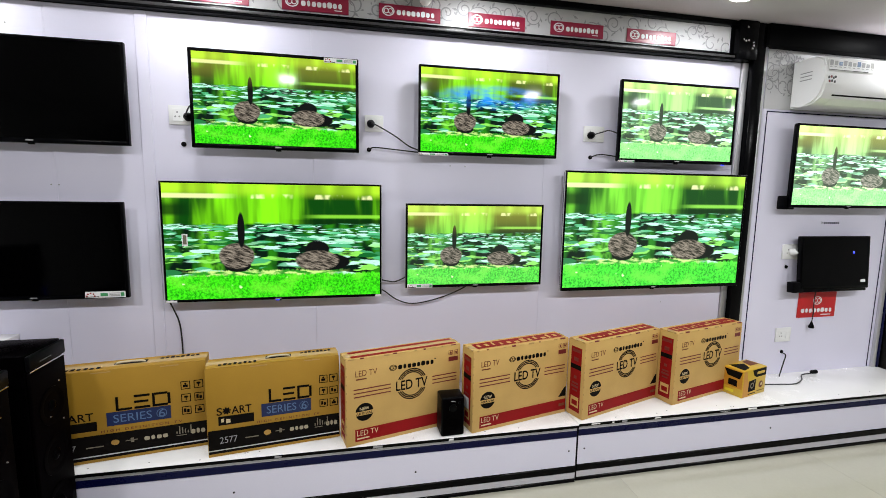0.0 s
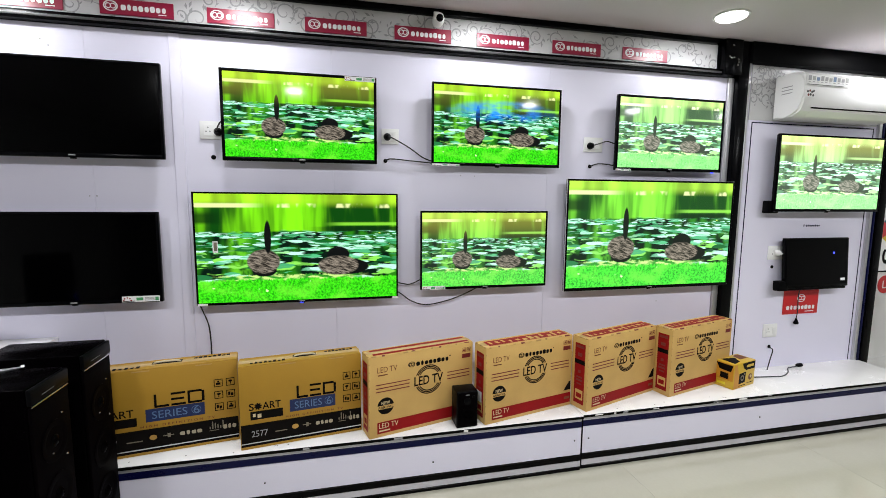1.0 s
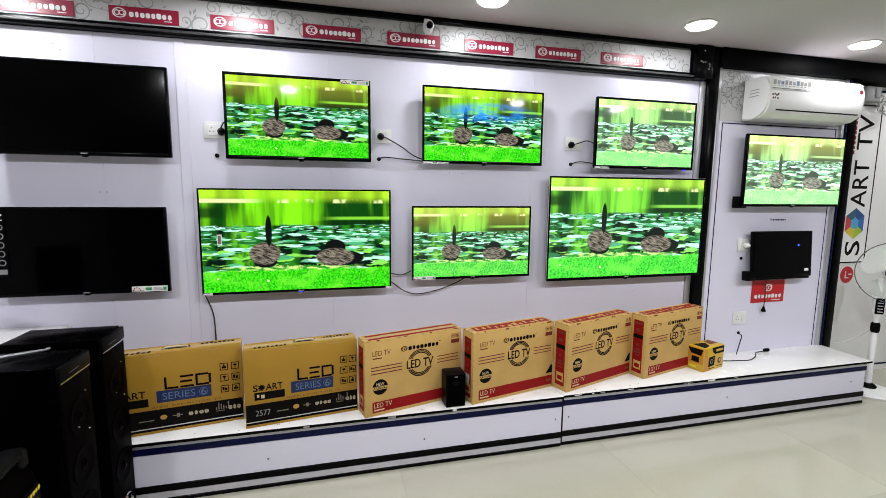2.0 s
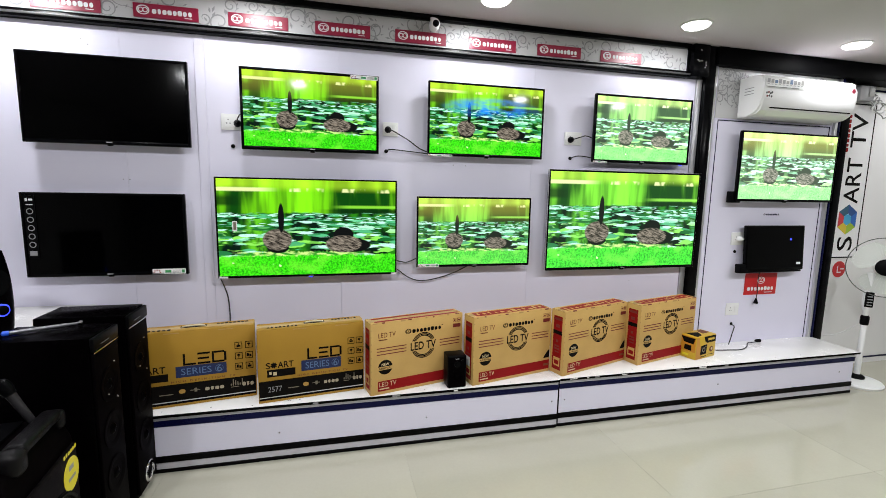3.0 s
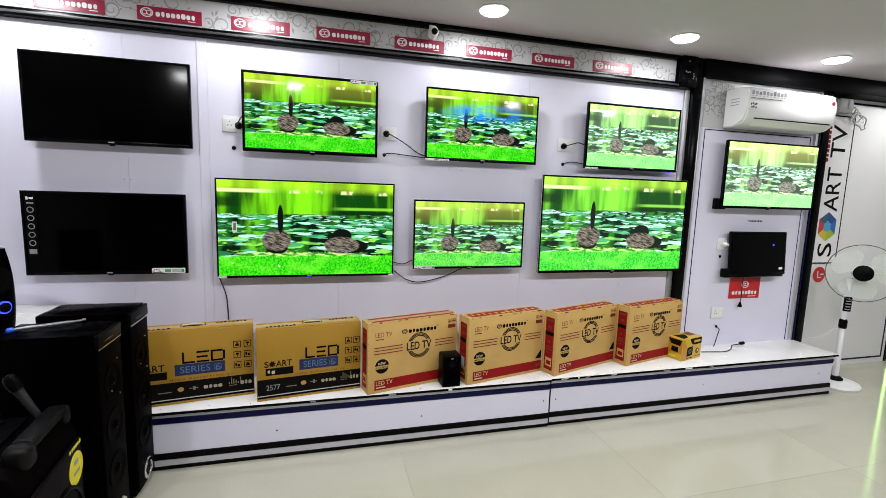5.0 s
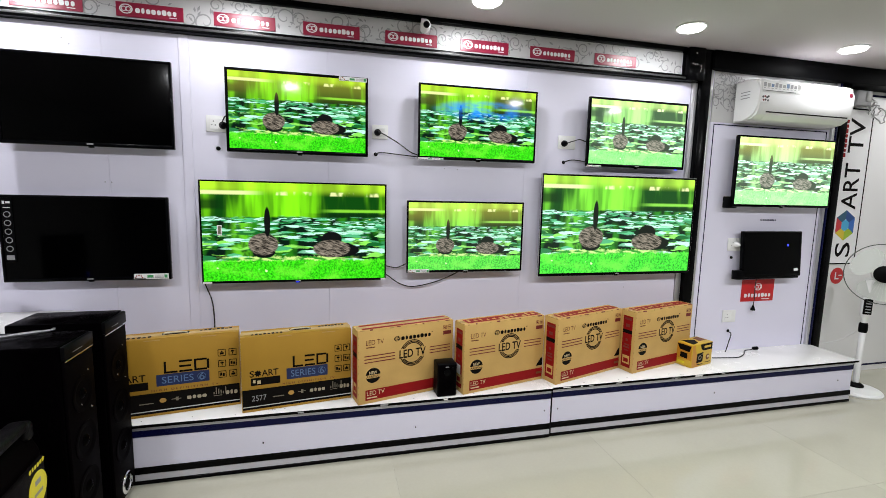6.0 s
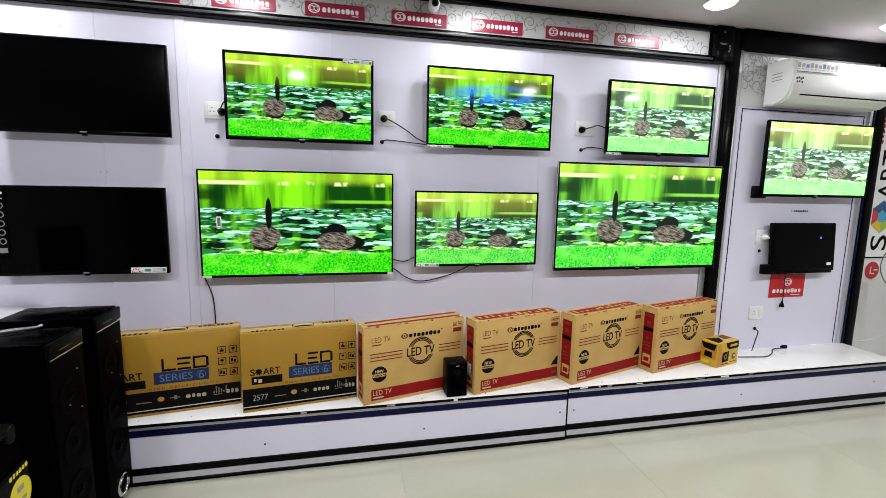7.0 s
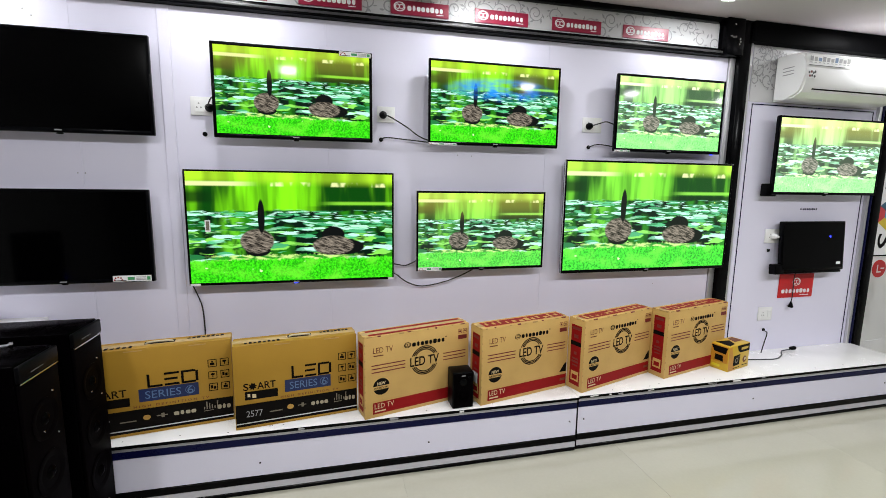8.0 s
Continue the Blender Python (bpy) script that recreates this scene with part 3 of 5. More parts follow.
def stage(x0, x1, top, front, caps, label):
    st = thing("display_platform", label, "platform", "display platform units", pose(0, 0, 0))
    end = x1 > 3
    part("carcass", boxed(x0 + 0.006, x1 - (0 if end else 0.006), front + 0.004, WALL - 0.001, 0.0, top - 0.0165), M_WALL, st)
    part("deck", boxed(x0, x1 + (0.035 if end else 0), front - 0.016, WALL - 0.001, top - 0.016, top, 0.002), M_TOP, st, "white glossy deck board")
    e = x1 + (0.037 if end else 0)
    part("edging", boxed(x0, e, front - 0.0195, front - 0.0165, top - 0.0155, top - 0.002, 0.001, 1), M_BLACK, st, "worn black edge band")
    rows = (("trim", 0.278, 0.2985, 0.004, M_SILVER, "silver trim"), ("band", 0.246, 0.277, 0.007, M_NAVY, "dark navy band"),
            ("front_board", 0.088, 0.245, 0.003, M_WALL, ""), ("band", 0.054, 0.087, 0.007, M_BLACK, "black band"),
            ("trim", 0.019, 0.053, 0.004, M_SILVER, "silver trim"), ("plinth", 0.0, 0.018, 0.007, M_BLACK, "black plinth"))
    for nm, a, b, out, ma, lab in rows:
        part(nm, boxed(x0 + (0.006 if end else 0.0015), x1 - (0.0015 if end else 0.0025), front - out, front + 0.0035, a, b, 0.0015, 1), ma, st, lab)
        if end:
            part(nm, boxed(x1 + 0.0005, x1 + out, front - out, WALL - 0.002, a, b, 0.0015, 1), ma, st)
    if end:
        part("side_edging", boxed(x0 + 0.001, x0 + 0.0055, front - 0.006, front + 0.02, 0.0, top - 0.017, 0.001, 1), M_BLACK, st, "black edge band beside the joint")
    rnd = random.Random(int(10 * top + 100 * x1))
    for i in range(9 if end else 5):
        cx = x0 + 0.05 + rnd.random() ** 1.3 * (1.6 if end else 3.9)
        part("edge_chip", boxed(cx, cx + rnd.uniform(0.012, 0.06), front - 0.0203, front - 0.0196, top - rnd.uniform(0.010, 0.014), top - rnd.uniform(0.002, 0.006), 0.0002, 1), M_GREY if i % 2 else M_TOP, st)
    for sx in caps:
        part("screw_cap", lathe([(0.0045, 0), (0.004, 0.002), (0.001, 0.003)], 10, m=pose(sx, front - 0.003, 0.152 if sx < 1 else 0.172, 90)), M_SATIN, st)
    for i in range(9 if end else 14):
        sx, sy = x0 + 0.1 + (x1 - x0 - 0.3) * rnd.random(), front + rnd.uniform(0.0, 0.03)
        part("deck_scuff", lathe([(0.0035, 0), (0.002, 0.0006)], 7, m=pose(sx, sy, top)), M_DARKGREY, st)
    return st


stage(-2.9, 1.222, STAGE, FRONT, (-1.2, -0.401, 0.397, 1.18), "low white display platform with navy and black bands, under the cartons")
stage(1.226, 3.625, STAGE + 0.002, FRONT + 0.008, (1.27, 2.42, 3.5), "low white display platform with open end beside the pedestal fan")

# ---- televisions ----


def television(m, w, h, screen, label, thick=0.045, rim=0.010, chin=0.016, rimmat=None, group="wall televisions", stand_off=0.035):
    tv = thing("television", label, "television", group, m)
    rimmat = rimmat or M_BLACK
    bm = bmesh.new()
    box(bm, 0, rim, 0, 0.022, 0, h, 0.003)
    box(bm, w - rim, w, 0, 0.022, 0, h, 0.003)
    box(bm, rim - 0.001, w - rim + 0.001, 0, 0.022, h - rim, h, 0.003)
    box(bm, rim - 0.001, w - rim + 0.001, -0.002, 0.022, 0, chin, 0.003)
    part("frame", bm, rimmat, tv)
    part("screen", rect(bmesh.new(), rim - 0.001, w - rim + 0.001, chin - 0.001, h - rim + 0.001, 0.004), screen, tv, "lit screen showing a green pond" if screen.name.startswith("pond") else "switched-off black screen")
    part("back_cover", boxed(0.004, w - 0.004, 0.0225, 0.030, 0.004, h - 0.004, 0.002), M_SATIN, tv)
    part("rear_housing", boxed(w * 0.12, w * 0.88, 0.031, thick, h * 0.06, h * 0.62, 0.006), M_SATIN, tv)
    part("bracket", boxed(w * 0.36, w * 0.64, thick + 0.0005, thick + stand_off - 0.001, h * 0.2, h * 0.58, 0.003), M_SATIN, tv, "black steel wall bracket")
    part("maker_badge", boxed(w * 0.5 - 0.014, w * 0.5 + 0.014, -0.0035, -0.0021, chin * 0.4, chin * 0.7, 0.0004, 1), M_GREY, tv, "small grey badge")
    part("sensor", boxed(w * 0.5 - 0.012, w * 0.5 + 0.012, 0.004, 0.014, -0.006, -0.0002, 0.002), M_SATIN, tv)
    return tv


def energy_label(tv, x, z, w=0.16, hh=0.028, y=-0.0035):
    lab = part("energy_label", boxed(x, x + w, y, y + 0.001, z, z + hh, 0.0003, 1), M_WHITE, tv, "white energy rating sticker")
    bm = bmesh.new()
    for i in range(5):
        a = math.pi * (1 - i / 4)
        cx, cz = x + hh * 0.8 + hh * 0.55 * math.cos(a), z + hh * 0.3 + hh * 0.45 * math.sin(a)
        disc_flat(hh * 0.13, 8, bm, cx, cz, y - 0.0006)
    part("rating_marks", bm, M_REDINK, lab)
    bars([(x + w * 0.60, x + w * 0.86, z + hh * (0.22 + 0.22 * q), z + hh * (0.32 + 0.22 * q)) for q in range(3)], M_GREY, lab, "printed_bars", y - 0.0006)
    bars([(x + w * 0.02, x + w * 0.34, z + hh * 0.10, z + hh * 0.22)], M_INK, lab, "printed_bars", y - 0.0006)
    bars([(x + w * 0.38, x + w * 0.56, z + hh * 0.25, z + hh * 0.75), (x + w * 0.88, x + w * 0.97, z + hh * 0.2, z + hh * 0.8)], surface("label_green", (0.05, 0.28, 0.10), 0.5), lab, "printed_bars", y - 0.0006)


P = [pond_screen("pond_picture", 1.2), pond_screen("pond_picture", 1.2, warm=0.18), pond_screen("pond_picture", 1.25, blue_glare=0.95, warm=0.1),
     pond_screen("pond_picture", 1.5, pale=0.25), pond_screen("pond_picture", 1.2, pale=0.08, warm=0.22),
     pond_screen("pond_picture", 1.55, pale=0.34, warm=0.22), pond_screen("pond_picture", 1.32, pale=0.05, tint=0.004)]
FACE = -0.072
tv_ll = television(pose(-0.728, FACE, 0.938), 0.986, 0.556, P[0], "large lit television with slim silver-edged frame showing a green pond", rim=0.008, chin=0.012)
tv_ul = television(pose(-0.583, FACE, 1.645), 0.735, 0.430, P[1], "lit television with black frame and a sticker on its top corner", rim=0.014, chin=0.02)
tv_um = television(pose(0.440, FACE, 1.648), 0.735, 0.428, P[2], "lit television with slim black frame, bluish glare on its picture", rim=0.011, chin=0.017)
tv_ur = television(pose(1.533, FACE, 1.645), 0.734, 0.432, P[3], "lit television with paler picture and black frame beside the post", rim=0.013, chin=0.018)
tv_lm = television(pose(0.380, FACE, 0.975), 0.736, 0.430, P[4], "small lit television with slim silver-edged frame and label strip", rim=0.010, chin=0.014)
tv_lr = television(pose(1.235, FACE, 0.934), 1.148, 0.655, P[6], "largest lit television with black frame next to the post", rim=0.010, chin=0.018)
tv_b1 = television(pose(-1.575, FACE, 1.642), 0.744, 0.432, M_OFF, "switched-off television with glossy black frame", rim=0.012, chin=0.02)
tv_b2 = television(pose(-1.613, FACE, 0.968), 0.738, 0.430, M_OFF, "switched-off television with feature stickers down its side", rim=0.013, chin=0.018)
tv_rt = television(pose(2.690, -0.085, 1.405), 0.885, 0.495, P[5], "lit television with pale picture under the air conditioner", rim=0.012, chin=0.018)
for tv, w, h in ((tv_ll, 0.986, 0.556), (tv_lm, 0.736, 0.430), (tv_lr, 1.148, 0.655)):
    part("edge_trim", boxed(-0.0012, w + 0.0012, 0.003, 0.012, h + 0.0002, h + 0.0018, 0.0004, 1), M_ALU, tv, "thin silver edge")
    for x0 in (-0.0018, w + 0.0002):
        part("edge_trim", boxed(x0, x0 + 0.0016, 0.003, 0.012, 0.0, h, 0.0004, 1), M_ALU, tv)
energy_label(tv_b2, 0.566, 0.004)
energy_label(tv_ul, 0.578, 0.404, 0.15, 0.022)
energy_label(tv_lm, 0.008, 0.001, 0.13, 0.020)
energy_label(tv_um, 0.0, -0.004, 0.15, 0.012)
energy_label(tv_ur, 0.0, -0.004, 0.10, 0.012)

# ---- cartons on the platform ----


def carton_body(th, w, d, h, card):
    part("body", boxed(0, w, 0, d, 0, h - 0.003, 0.0025, 2), card, th)
    for a, b in ((0.001, d / 2 - 0.001), (d / 2 + 0.001, d - 0.001)):
        part("flap", boxed(0.002, w - 0.002, a, b, h - 0.0029, h, 0.001, 1), card, th)
    part("tape", boxed(-0.0006, w + 0.0006, d / 2 - 0.022, d / 2 + 0.022, h + 0.0002, h + 0.0006), surface("clear_tape", (0.50, 0.33, 0.12), 0.15, vary=0.05, bump=0.02), th, "glossy brown packing tape")


def frame_icon(th, x, z, s, y, ink, kind=0):
    """A small outlined pictogram."""
    bm = bmesh.new()
    t = s * 0.09
    rect(bm, x, x + s, z, z + t, y), rect(bm, x, x + s, z + s - t, z + s, y), rect(bm, x, x + t, z + t, z + s - t, y), rect(bm, x + s - t, x + s, z + t, z + s - t, y)
    if kind == 0:
        rect(bm, x + s * 0.25, x + s * 0.75, z + s * 0.25, z + s * 0.55, y), disc_flat(s * 0.12, 10, bm, x + s * 0.5, z + s * 0.68, y)
    elif kind == 1:
        rect(bm, x + s * 0.45, x + s * 0.55, z + s * 0.2, z + s * 0.6, y), disc_flat(s * 0.24, 12, bm, x + s * 0.5, z + s * 0.62, y, 0.6)
    else:
        rect(bm, x + s * 0.2, x + s * 0.45, z + s * 0.3, z + s * 0.75, y), rect(bm, x + s * 0.52, x + s * 0.8, z + s * 0.22, z + s * 0.6, y)
    part("pictogram", bm, ink, th)


def kraft_carton(m, label, w=0.565, d=0.116, h=0.408, striped_top=False, white_patch=False):
    c = thing("carton", label, "carton", "cream kraft cartons on the platform", m)
    carton_body(c, w, d, h, M_KRAFT)
    y = -0.0012

    def Z(v):
        return h * (1 - v)

    words("LED TV", 0.075 * w, Z(0.205), 0.175 * w, 0.068 * h, M_RUSTINK, c, y)
    bars([(0.078 * w, 0.165 * w, Z(0.243), Z(0.229))], M_RUSTINK, c, y=y)
    emblem(c, 0.385 * w, Z(0.166), 0.0185, y, M_INK)
    name_blocks(c, 0.425 * w, Z(0.196), 0.325 * w, 0.030, 8, y, M_INK)
    bars([(0.752 * w, 0.768 * w, Z(0.138), Z(0.128))], M_INK, c, y=y)
    for i, r in enumerate((0.076, 0.068, 0.060)):
        n, r0 = 22, r - 0.0056
        cut = math.asin(0.030 / r)
        for lower in (0, math.pi):
            bm = bmesh.new()
            span = [lower + cut + (math.pi - 2 * cut) * k / n for k in range(n + 1)]
            rims = [[bm.verts.new((0.55 * w + q * math.cos(a), y, Z(0.392) + q * math.sin(a))) for a in span] for q in (r0, r)]
            for k in range(n):
                bm.faces.new((rims[0][k], rims[1][k], rims[1][k + 1], rims[0][k + 1]))
            part("ring_print", bm, M_INK, c)
    words("LED TV", 0.41 * w, Z(0.453), 0.28 * w, 0.118 * h, M_INK, c, y, 0.018)
    for v in (0.345, 0.388, 0.431):
        bars([(0.06 * w, 0.365 * w, Z(v + 0.0125), Z(v)), (0.735 * w, 0.965 * w, Z(v + 0.0125), Z(v))], M_MAROON, c, "stripe", y)
    part("badge_disc", disc_flat(0.042, 32, cx=0.146 * w, cz=Z(0.62), y=y), M_INK, c)
    part("badge_band", rect(bmesh.new(), 0.146 * w - 0.047, 0.146 * w + 0.047, Z(0.655), Z(0.61), y - 0.0005), M_KRAFT, c)
    words("NEW", 0.146 * w - 0.022, Z(0.60), 0.044, 0.016, M_CREAMINK, c, y - 0.0006, 0.01)
    words("ARRIVAL", 0.146 * w - 0.040, Z(0.650), 0.080, 0.013, M_INK, c, y - 0.001, 0.012)
    part("red_band", rect(bmesh.new(), 0.07 * w, w - 0.0035, Z(0.955), Z(0.812), y), M_REDINK, c, "red printed band")
    words("LED TV", 0.085 * w, Z(0.892), 0.175 * w, 0.062 * h, M_CREAMINK, c, y - 0.0006)
    bars([(0.085 * w, 0.185 * w, Z(0.932), Z(0.914))], M_CREAMINK, c, y=y - 0.0006)
    frame_icon(c, 0.885 * w, Z(0.12), 0.022, y, M_MAROON, 0)
    frame_icon(c, 0.935 * w, Z(0.12), 0.022, y, M_MAROON, 2)
    bars([(0.885 * w, 0.975 * w, Z(0.20), Z(0.145))], M_MAROON, c, y=y)
    tri = bmesh.new()
    tri.faces.new([tri.verts.new((px * w, y, Z(pz))) for px, pz in ((0.905, 0.775), (0.992, 0.775), (0.992, 0.65), (0.972, 0.655))])
    part("corner_print", tri, M_INK, c)
    bars([(0.915 * w, 0.985 * w, Z(0.90), Z(0.865))], M_RUSTINK, c, y=y - 0.0006)
    # printed end
    e = pose(-0.0012, d, 0, 0, 0, -90)
    panel = part("end_panel", rect(bmesh.new(), d * 0.20, d * 0.82, Z(0.93), Z(0.09)), M_REDINK, c, "red printed end panel", e)
    bars([(d * 0.27, d * 0.75, Z(0.155), Z(0.115)), (d * 0.38, d * 0.64, Z(0.27), Z(0.22)), (d * 0.42, d * 0.58, Z(0.50), Z(0.46)), (d * 0.33, d * 0.68, Z(0.57), Z(0.545)),
          (d * 0.30, d * 0.70, Z(0.615), Z(0.585)), (d * 0.36, d * 0.66, Z(0.66), Z(0.64))], M_MAROON, panel, y=-0.0006)
    bars([(d * 0.20, d * 0.82, Z(0.375), Z(0.315))], M_INK, panel, "dark_band", y=-0.0006)
    bars([(d * 0.29, d * 0.75, Z(0.87), Z(0.735))], M_KRAFT, panel, "cream_patch", y=-0.0006)
    bars([(d * 0.36, d * 0.68, Z(0.845), Z(0.78))], M_REDINK, panel, y=-0.0010)
    if white_patch:
        part("paper_sticker", rect(bmesh.new(), d * 0.25, d * 0.7, Z(0.74), Z(0.60), -0.0014), M_WHITE, c, "white paper sticker", e)
    for i in range(9):
        z = Z(0.1 + 0.095 * i)
        part("edge_tear", boxed(0.0, 0.004, -0.0008, 0.0015, z, z + 0.008, 0.0005, 1), M_EDGE, c)
    wear = random.Random(int(w * 1e4))
    for i in range(11):
        x0, l = w * (0.02 + 0.088 * i + wear.uniform(0, 0.03)), wear.uniform(0.006, 0.034)
        part("edge_tear", boxed(x0, x0 + l, -0.0011, wear.uniform(0.002, 0.007), h - wear.uniform(0.002, 0.006), h + wear.uniform(0.0008, 0.0026), 0.0006, 1), (M_EDGE, M_MAROON, M_KRAFT)[i % 3], c)
    for i in range(5):
        y0, l = d * (0.08 + 0.18 * i), wear.uniform(0.006, 0.016)
        part("edge_tear", boxed(-0.0018, wear.uniform(0.003, 0.008), y0, y0 + l, h - 0.004, h + wear.uniform(0.001, 0.003), 0.0006, 1), (M_EDGE, M_KRAFT)[i % 2], c)
    # printed lid
    t = pose(0, 0, h + 0.0012, -90)
    if striped_top:
        bars([(w * 0.05, w * 0.97, d * 0.14, d * 0.34), (w * 0.05, w * 0.97, d * 0.66, d * 0.86)], M_REDINK, c, "red_stripe", m=t)
    else:
        lid = part("lid_panel", rect(bmesh.new(), w * 0.06, w * 0.97, d * 0.20, d * 0.80), M_REDINK, c, "red printed lid panel", t)
        rnd = random.Random(int(w * 1e4) + len(label))
        for k in range(12):
            x = w * (0.09 + 0.073 * k)
            bars([(x, x + w * rnd.uniform(0.015, 0.05), d * rnd.uniform(0.25, 0.42), d * rnd.uniform(0.48, 0.72))], M_KRAFT, lid, y=-0.0006)
    return c


kraft_carton(pose(0.080, -0.371, STAGE + 0.0005, 0, 0, 14.3), "cream kraft television carton with red lid stripes", w=0.572, d=0.106, striped_top=True)
kraft_carton(pose(0.668, -0.354, STAGE + 0.0005, 0, 0, 13.0), "cream kraft television carton with red end and white sticker", w=0.563, white_patch=True)
kraft_carton(pose(1.253, -0.336, STAGE + 0.0025, 0, 0, 17.2), "cream kraft television carton with worn red end panel", w=0.577)
kraft_carton(pose(1.832, -0.271, STAGE + 0.0025, 0, 0, 14.1), "cream kraft television carton beside the small yellow box", w=0.573)


def series_carton(m, label, w=0.55, d=0.112, h=0.398):
    c = thing("carton", label, "carton", "ochre cartons on the platform", m)
    carton_body(c, w, d, h, M_OCHRE)
    y = -0.0012

    def Z(v):
        return h * (1 - v)

    words("S", 0.07 * w, Z(0.535), 0.040 * w, 0.085 * h, M_INK, c, y, 0.012)
    words("ART", 0.175 * w, Z(0.535), 0.145 * w, 0.085 * h, M_INK, c, y, 0.012)
    gear = disc_flat(0.0125, 8, cx=0.141 * w, cz=Z(0.492), y=y)
    for q in range(8):
        disc_flat(0.0038, 6, gear, 0.141 * w + 0.0135 * math.cos(q * math.pi / 4 + 0.2), Z(0.492) + 0.0135 * math.sin(q * math.pi / 4 + 0.2), y - 0.0001)
    part("gear_mark", gear, M_INK, c)
    part("pill", rect(bmesh.new(), 0.08 * w, 0.335 * w, Z(0.65), Z(0.55), y), M_INK, c)
    bars([(0.10 * w, 0.12 * w, Z(0.615), Z(0.575)), (0.135 * w, 0.165 * w, Z(0.63), Z(0.585))], M_CREAMINK, c, y=y - 0.0006)
    # LED in open block letters
    x, s = 0.448 * w, 0.094 * w
    zt, zb, t = Z(0.308), Z(0.462), 0.010
    bars([(x, x + t, zb, zt), (x + t, x + s, zb, zb + t)], M_INK, c, "letter_stroke", y)
    x += s + 0.008
    bars([(x, x + s, zb, zb + t), (x, x + s * 0.9, (zb + zt - t) / 2, (zb + zt + t) / 2), (x, x + s, zt - t, zt)], M_INK, c, "letter_stroke", y)
    x += s + 0.008
    bars([(x, x + t, zb, zt), (x + t, x + s, zb, zb + t), (x + t, x + s, zt - t, zt), (x + s - 0.001, x + s + t, zb + t * 0.6, zt - t * 0.6)], M_INK, c, "letter_stroke", y)
    part("panel_rim", rect(bmesh.new(), 0.391 * w, 0.770 * w, Z(0.619), Z(0.470), y + 0.0004), M_BLUEINK, c)
    part("blue_panel", rect(bmesh.new(), 0.398 * w, 0.764 * w, Z(0.61), Z(0.475), y), M_BLUEINK, c, "blue printed panel")
    words("SERIES", 0.43 * w, Z(0.588), 0.225 * w, 0.088 * h, M_SKYINK, c, y - 0.0006)
    words("6", 0.695 * w, Z(0.588), 0.04 * w, 0.088 * h, M_SKYINK, c, y - 0.0006)
    part("bracket_mark", ring_flat(0.0175, 0.0195, 24, cx=0.714 * w, cz=Z(0.545), y=y - 0.0006), M_SKYINK, c)
    words("H I G H   D E F I N I T I O N   T V", 0.355 * w, Z(0.682), 0.48 * w, 0.026 * h, M_RUSTINK, c, y, 0.02)
    for i in range(3):
        for j in range(2):
            frame_icon(c, (0.838 + 0.082 * j) * w, Z(0.31 + 0.145 * i), 0.037, y, M_INK, (i + j) % 3)
    part("dark_band", rect(bmesh.new(), 0.003, w - 0.003, Z(0.965), Z(0.70), y), M_INK, c, "black-brown printed band")
    words("2577", 0.085 * w, Z(0.857), 0.125 * w, 0.075 * h, M_GREY, c, y - 0.0006)
    bars([(0.265 * w, 0.365 * w, Z(0.835), Z(0.822))], M_DIMINK, c, y=y - 0.0006)
    bars([(0.795 * w + 0.011 * i, 0.803 * w + 0.011 * i, Z(0.815), Z(0.815 - 0.03 - 0.02 * ((i * 7) % 4))) for i in range(6)], M_DIMINK, c, y=y - 0.0006)
    name_blocks(c, 0.598 * w, Z(0.832), 0.148 * w, 0.025, 4, y - 0.0006, M_PALEINK)
    name_blocks(c, 0.885 * w, Z(0.835), 0.095 * w, 0.030, 3, y - 0.0006, M_PALEINK)
    bars([(0.795 * w, 0.86 * w, Z(0.838), Z(0.830))], M_DIMINK, c, y=y - 0.0006)
    part("round_icon", disc_flat(0.015, 16, cx=0.43 * w, cz=Z(0.805), y=y - 0.0006, squash=0.8), surface("gold_ink", (0.45, 0.25, 0.05), 0.4), c)
    bars([(0.49 * w, 0.56 * w, Z(0.81), Z(0.80)), (0.52 * w, 0.54 * w, Z(0.83), Z(0.78))], M_DIMINK, c, y=y - 0.0006)
    part("pale_line", rect(bmesh.new(), 0.003, w - 0.003, Z(0.935), Z(0.922), y - 0.0006), M_ALU, c)
    tp = pose(0, 0, h + 0.0012, -90)
    bars([(w * (0.09 + 0.036 * i), w * (0.112 + 0.036 * i), d * 0.16, d * (0.32 + 0.06 * (i % 2))) for i in range(8)] + [(w * (0.70 + 0.032 * i), w * (0.722 + 0.032 * i), d * 0.62, d * (0.76 + 0.05 * (i % 3))) for i in range(8)], M_INK, c, m=tp)
    bars([(w * 0.43, w * 0.625, d * 0.42, d * 0.72)], M_INK, c, "handle_slot", m=tp)
    part("handle", sweep(curve_points([(w * 0.44, d / 2, h - 0.002), (w * 0.455, d / 2, h + 0.006), (w * 0.5, d / 2, h + 0.008), (w * 0.555, d / 2, h + 0.008), (w * 0.60, d / 2, h + 0.006), (w * 0.615, d / 2, h - 0.002)], 5), 0.0045, 8), surface("cream_plastic", (0.50, 0.43, 0.30), 0.4), c, "cream plastic carrying handle")
    for x0 in (w * 0.32, w * 0.72):
        part("flap_tab", boxed(x0, x0 + 0.07, -0.0012, 0.001, h - 0.012, h - 0.008, 0.0005, 1), M_EDGE, c)
    return c


series_carton(pose(-0.4985, -0.343, STAGE + 0.0005, 0, 0, 8.0), "ochre television carton with blue panel leaning near the cream cartons", w=0.553)
series_carton(pose(-1.139, -0.320, STAGE + 0.0005, 0, 0, 8.2), "ochre television carton with blue panel partly behind black speakers", w=0.62)

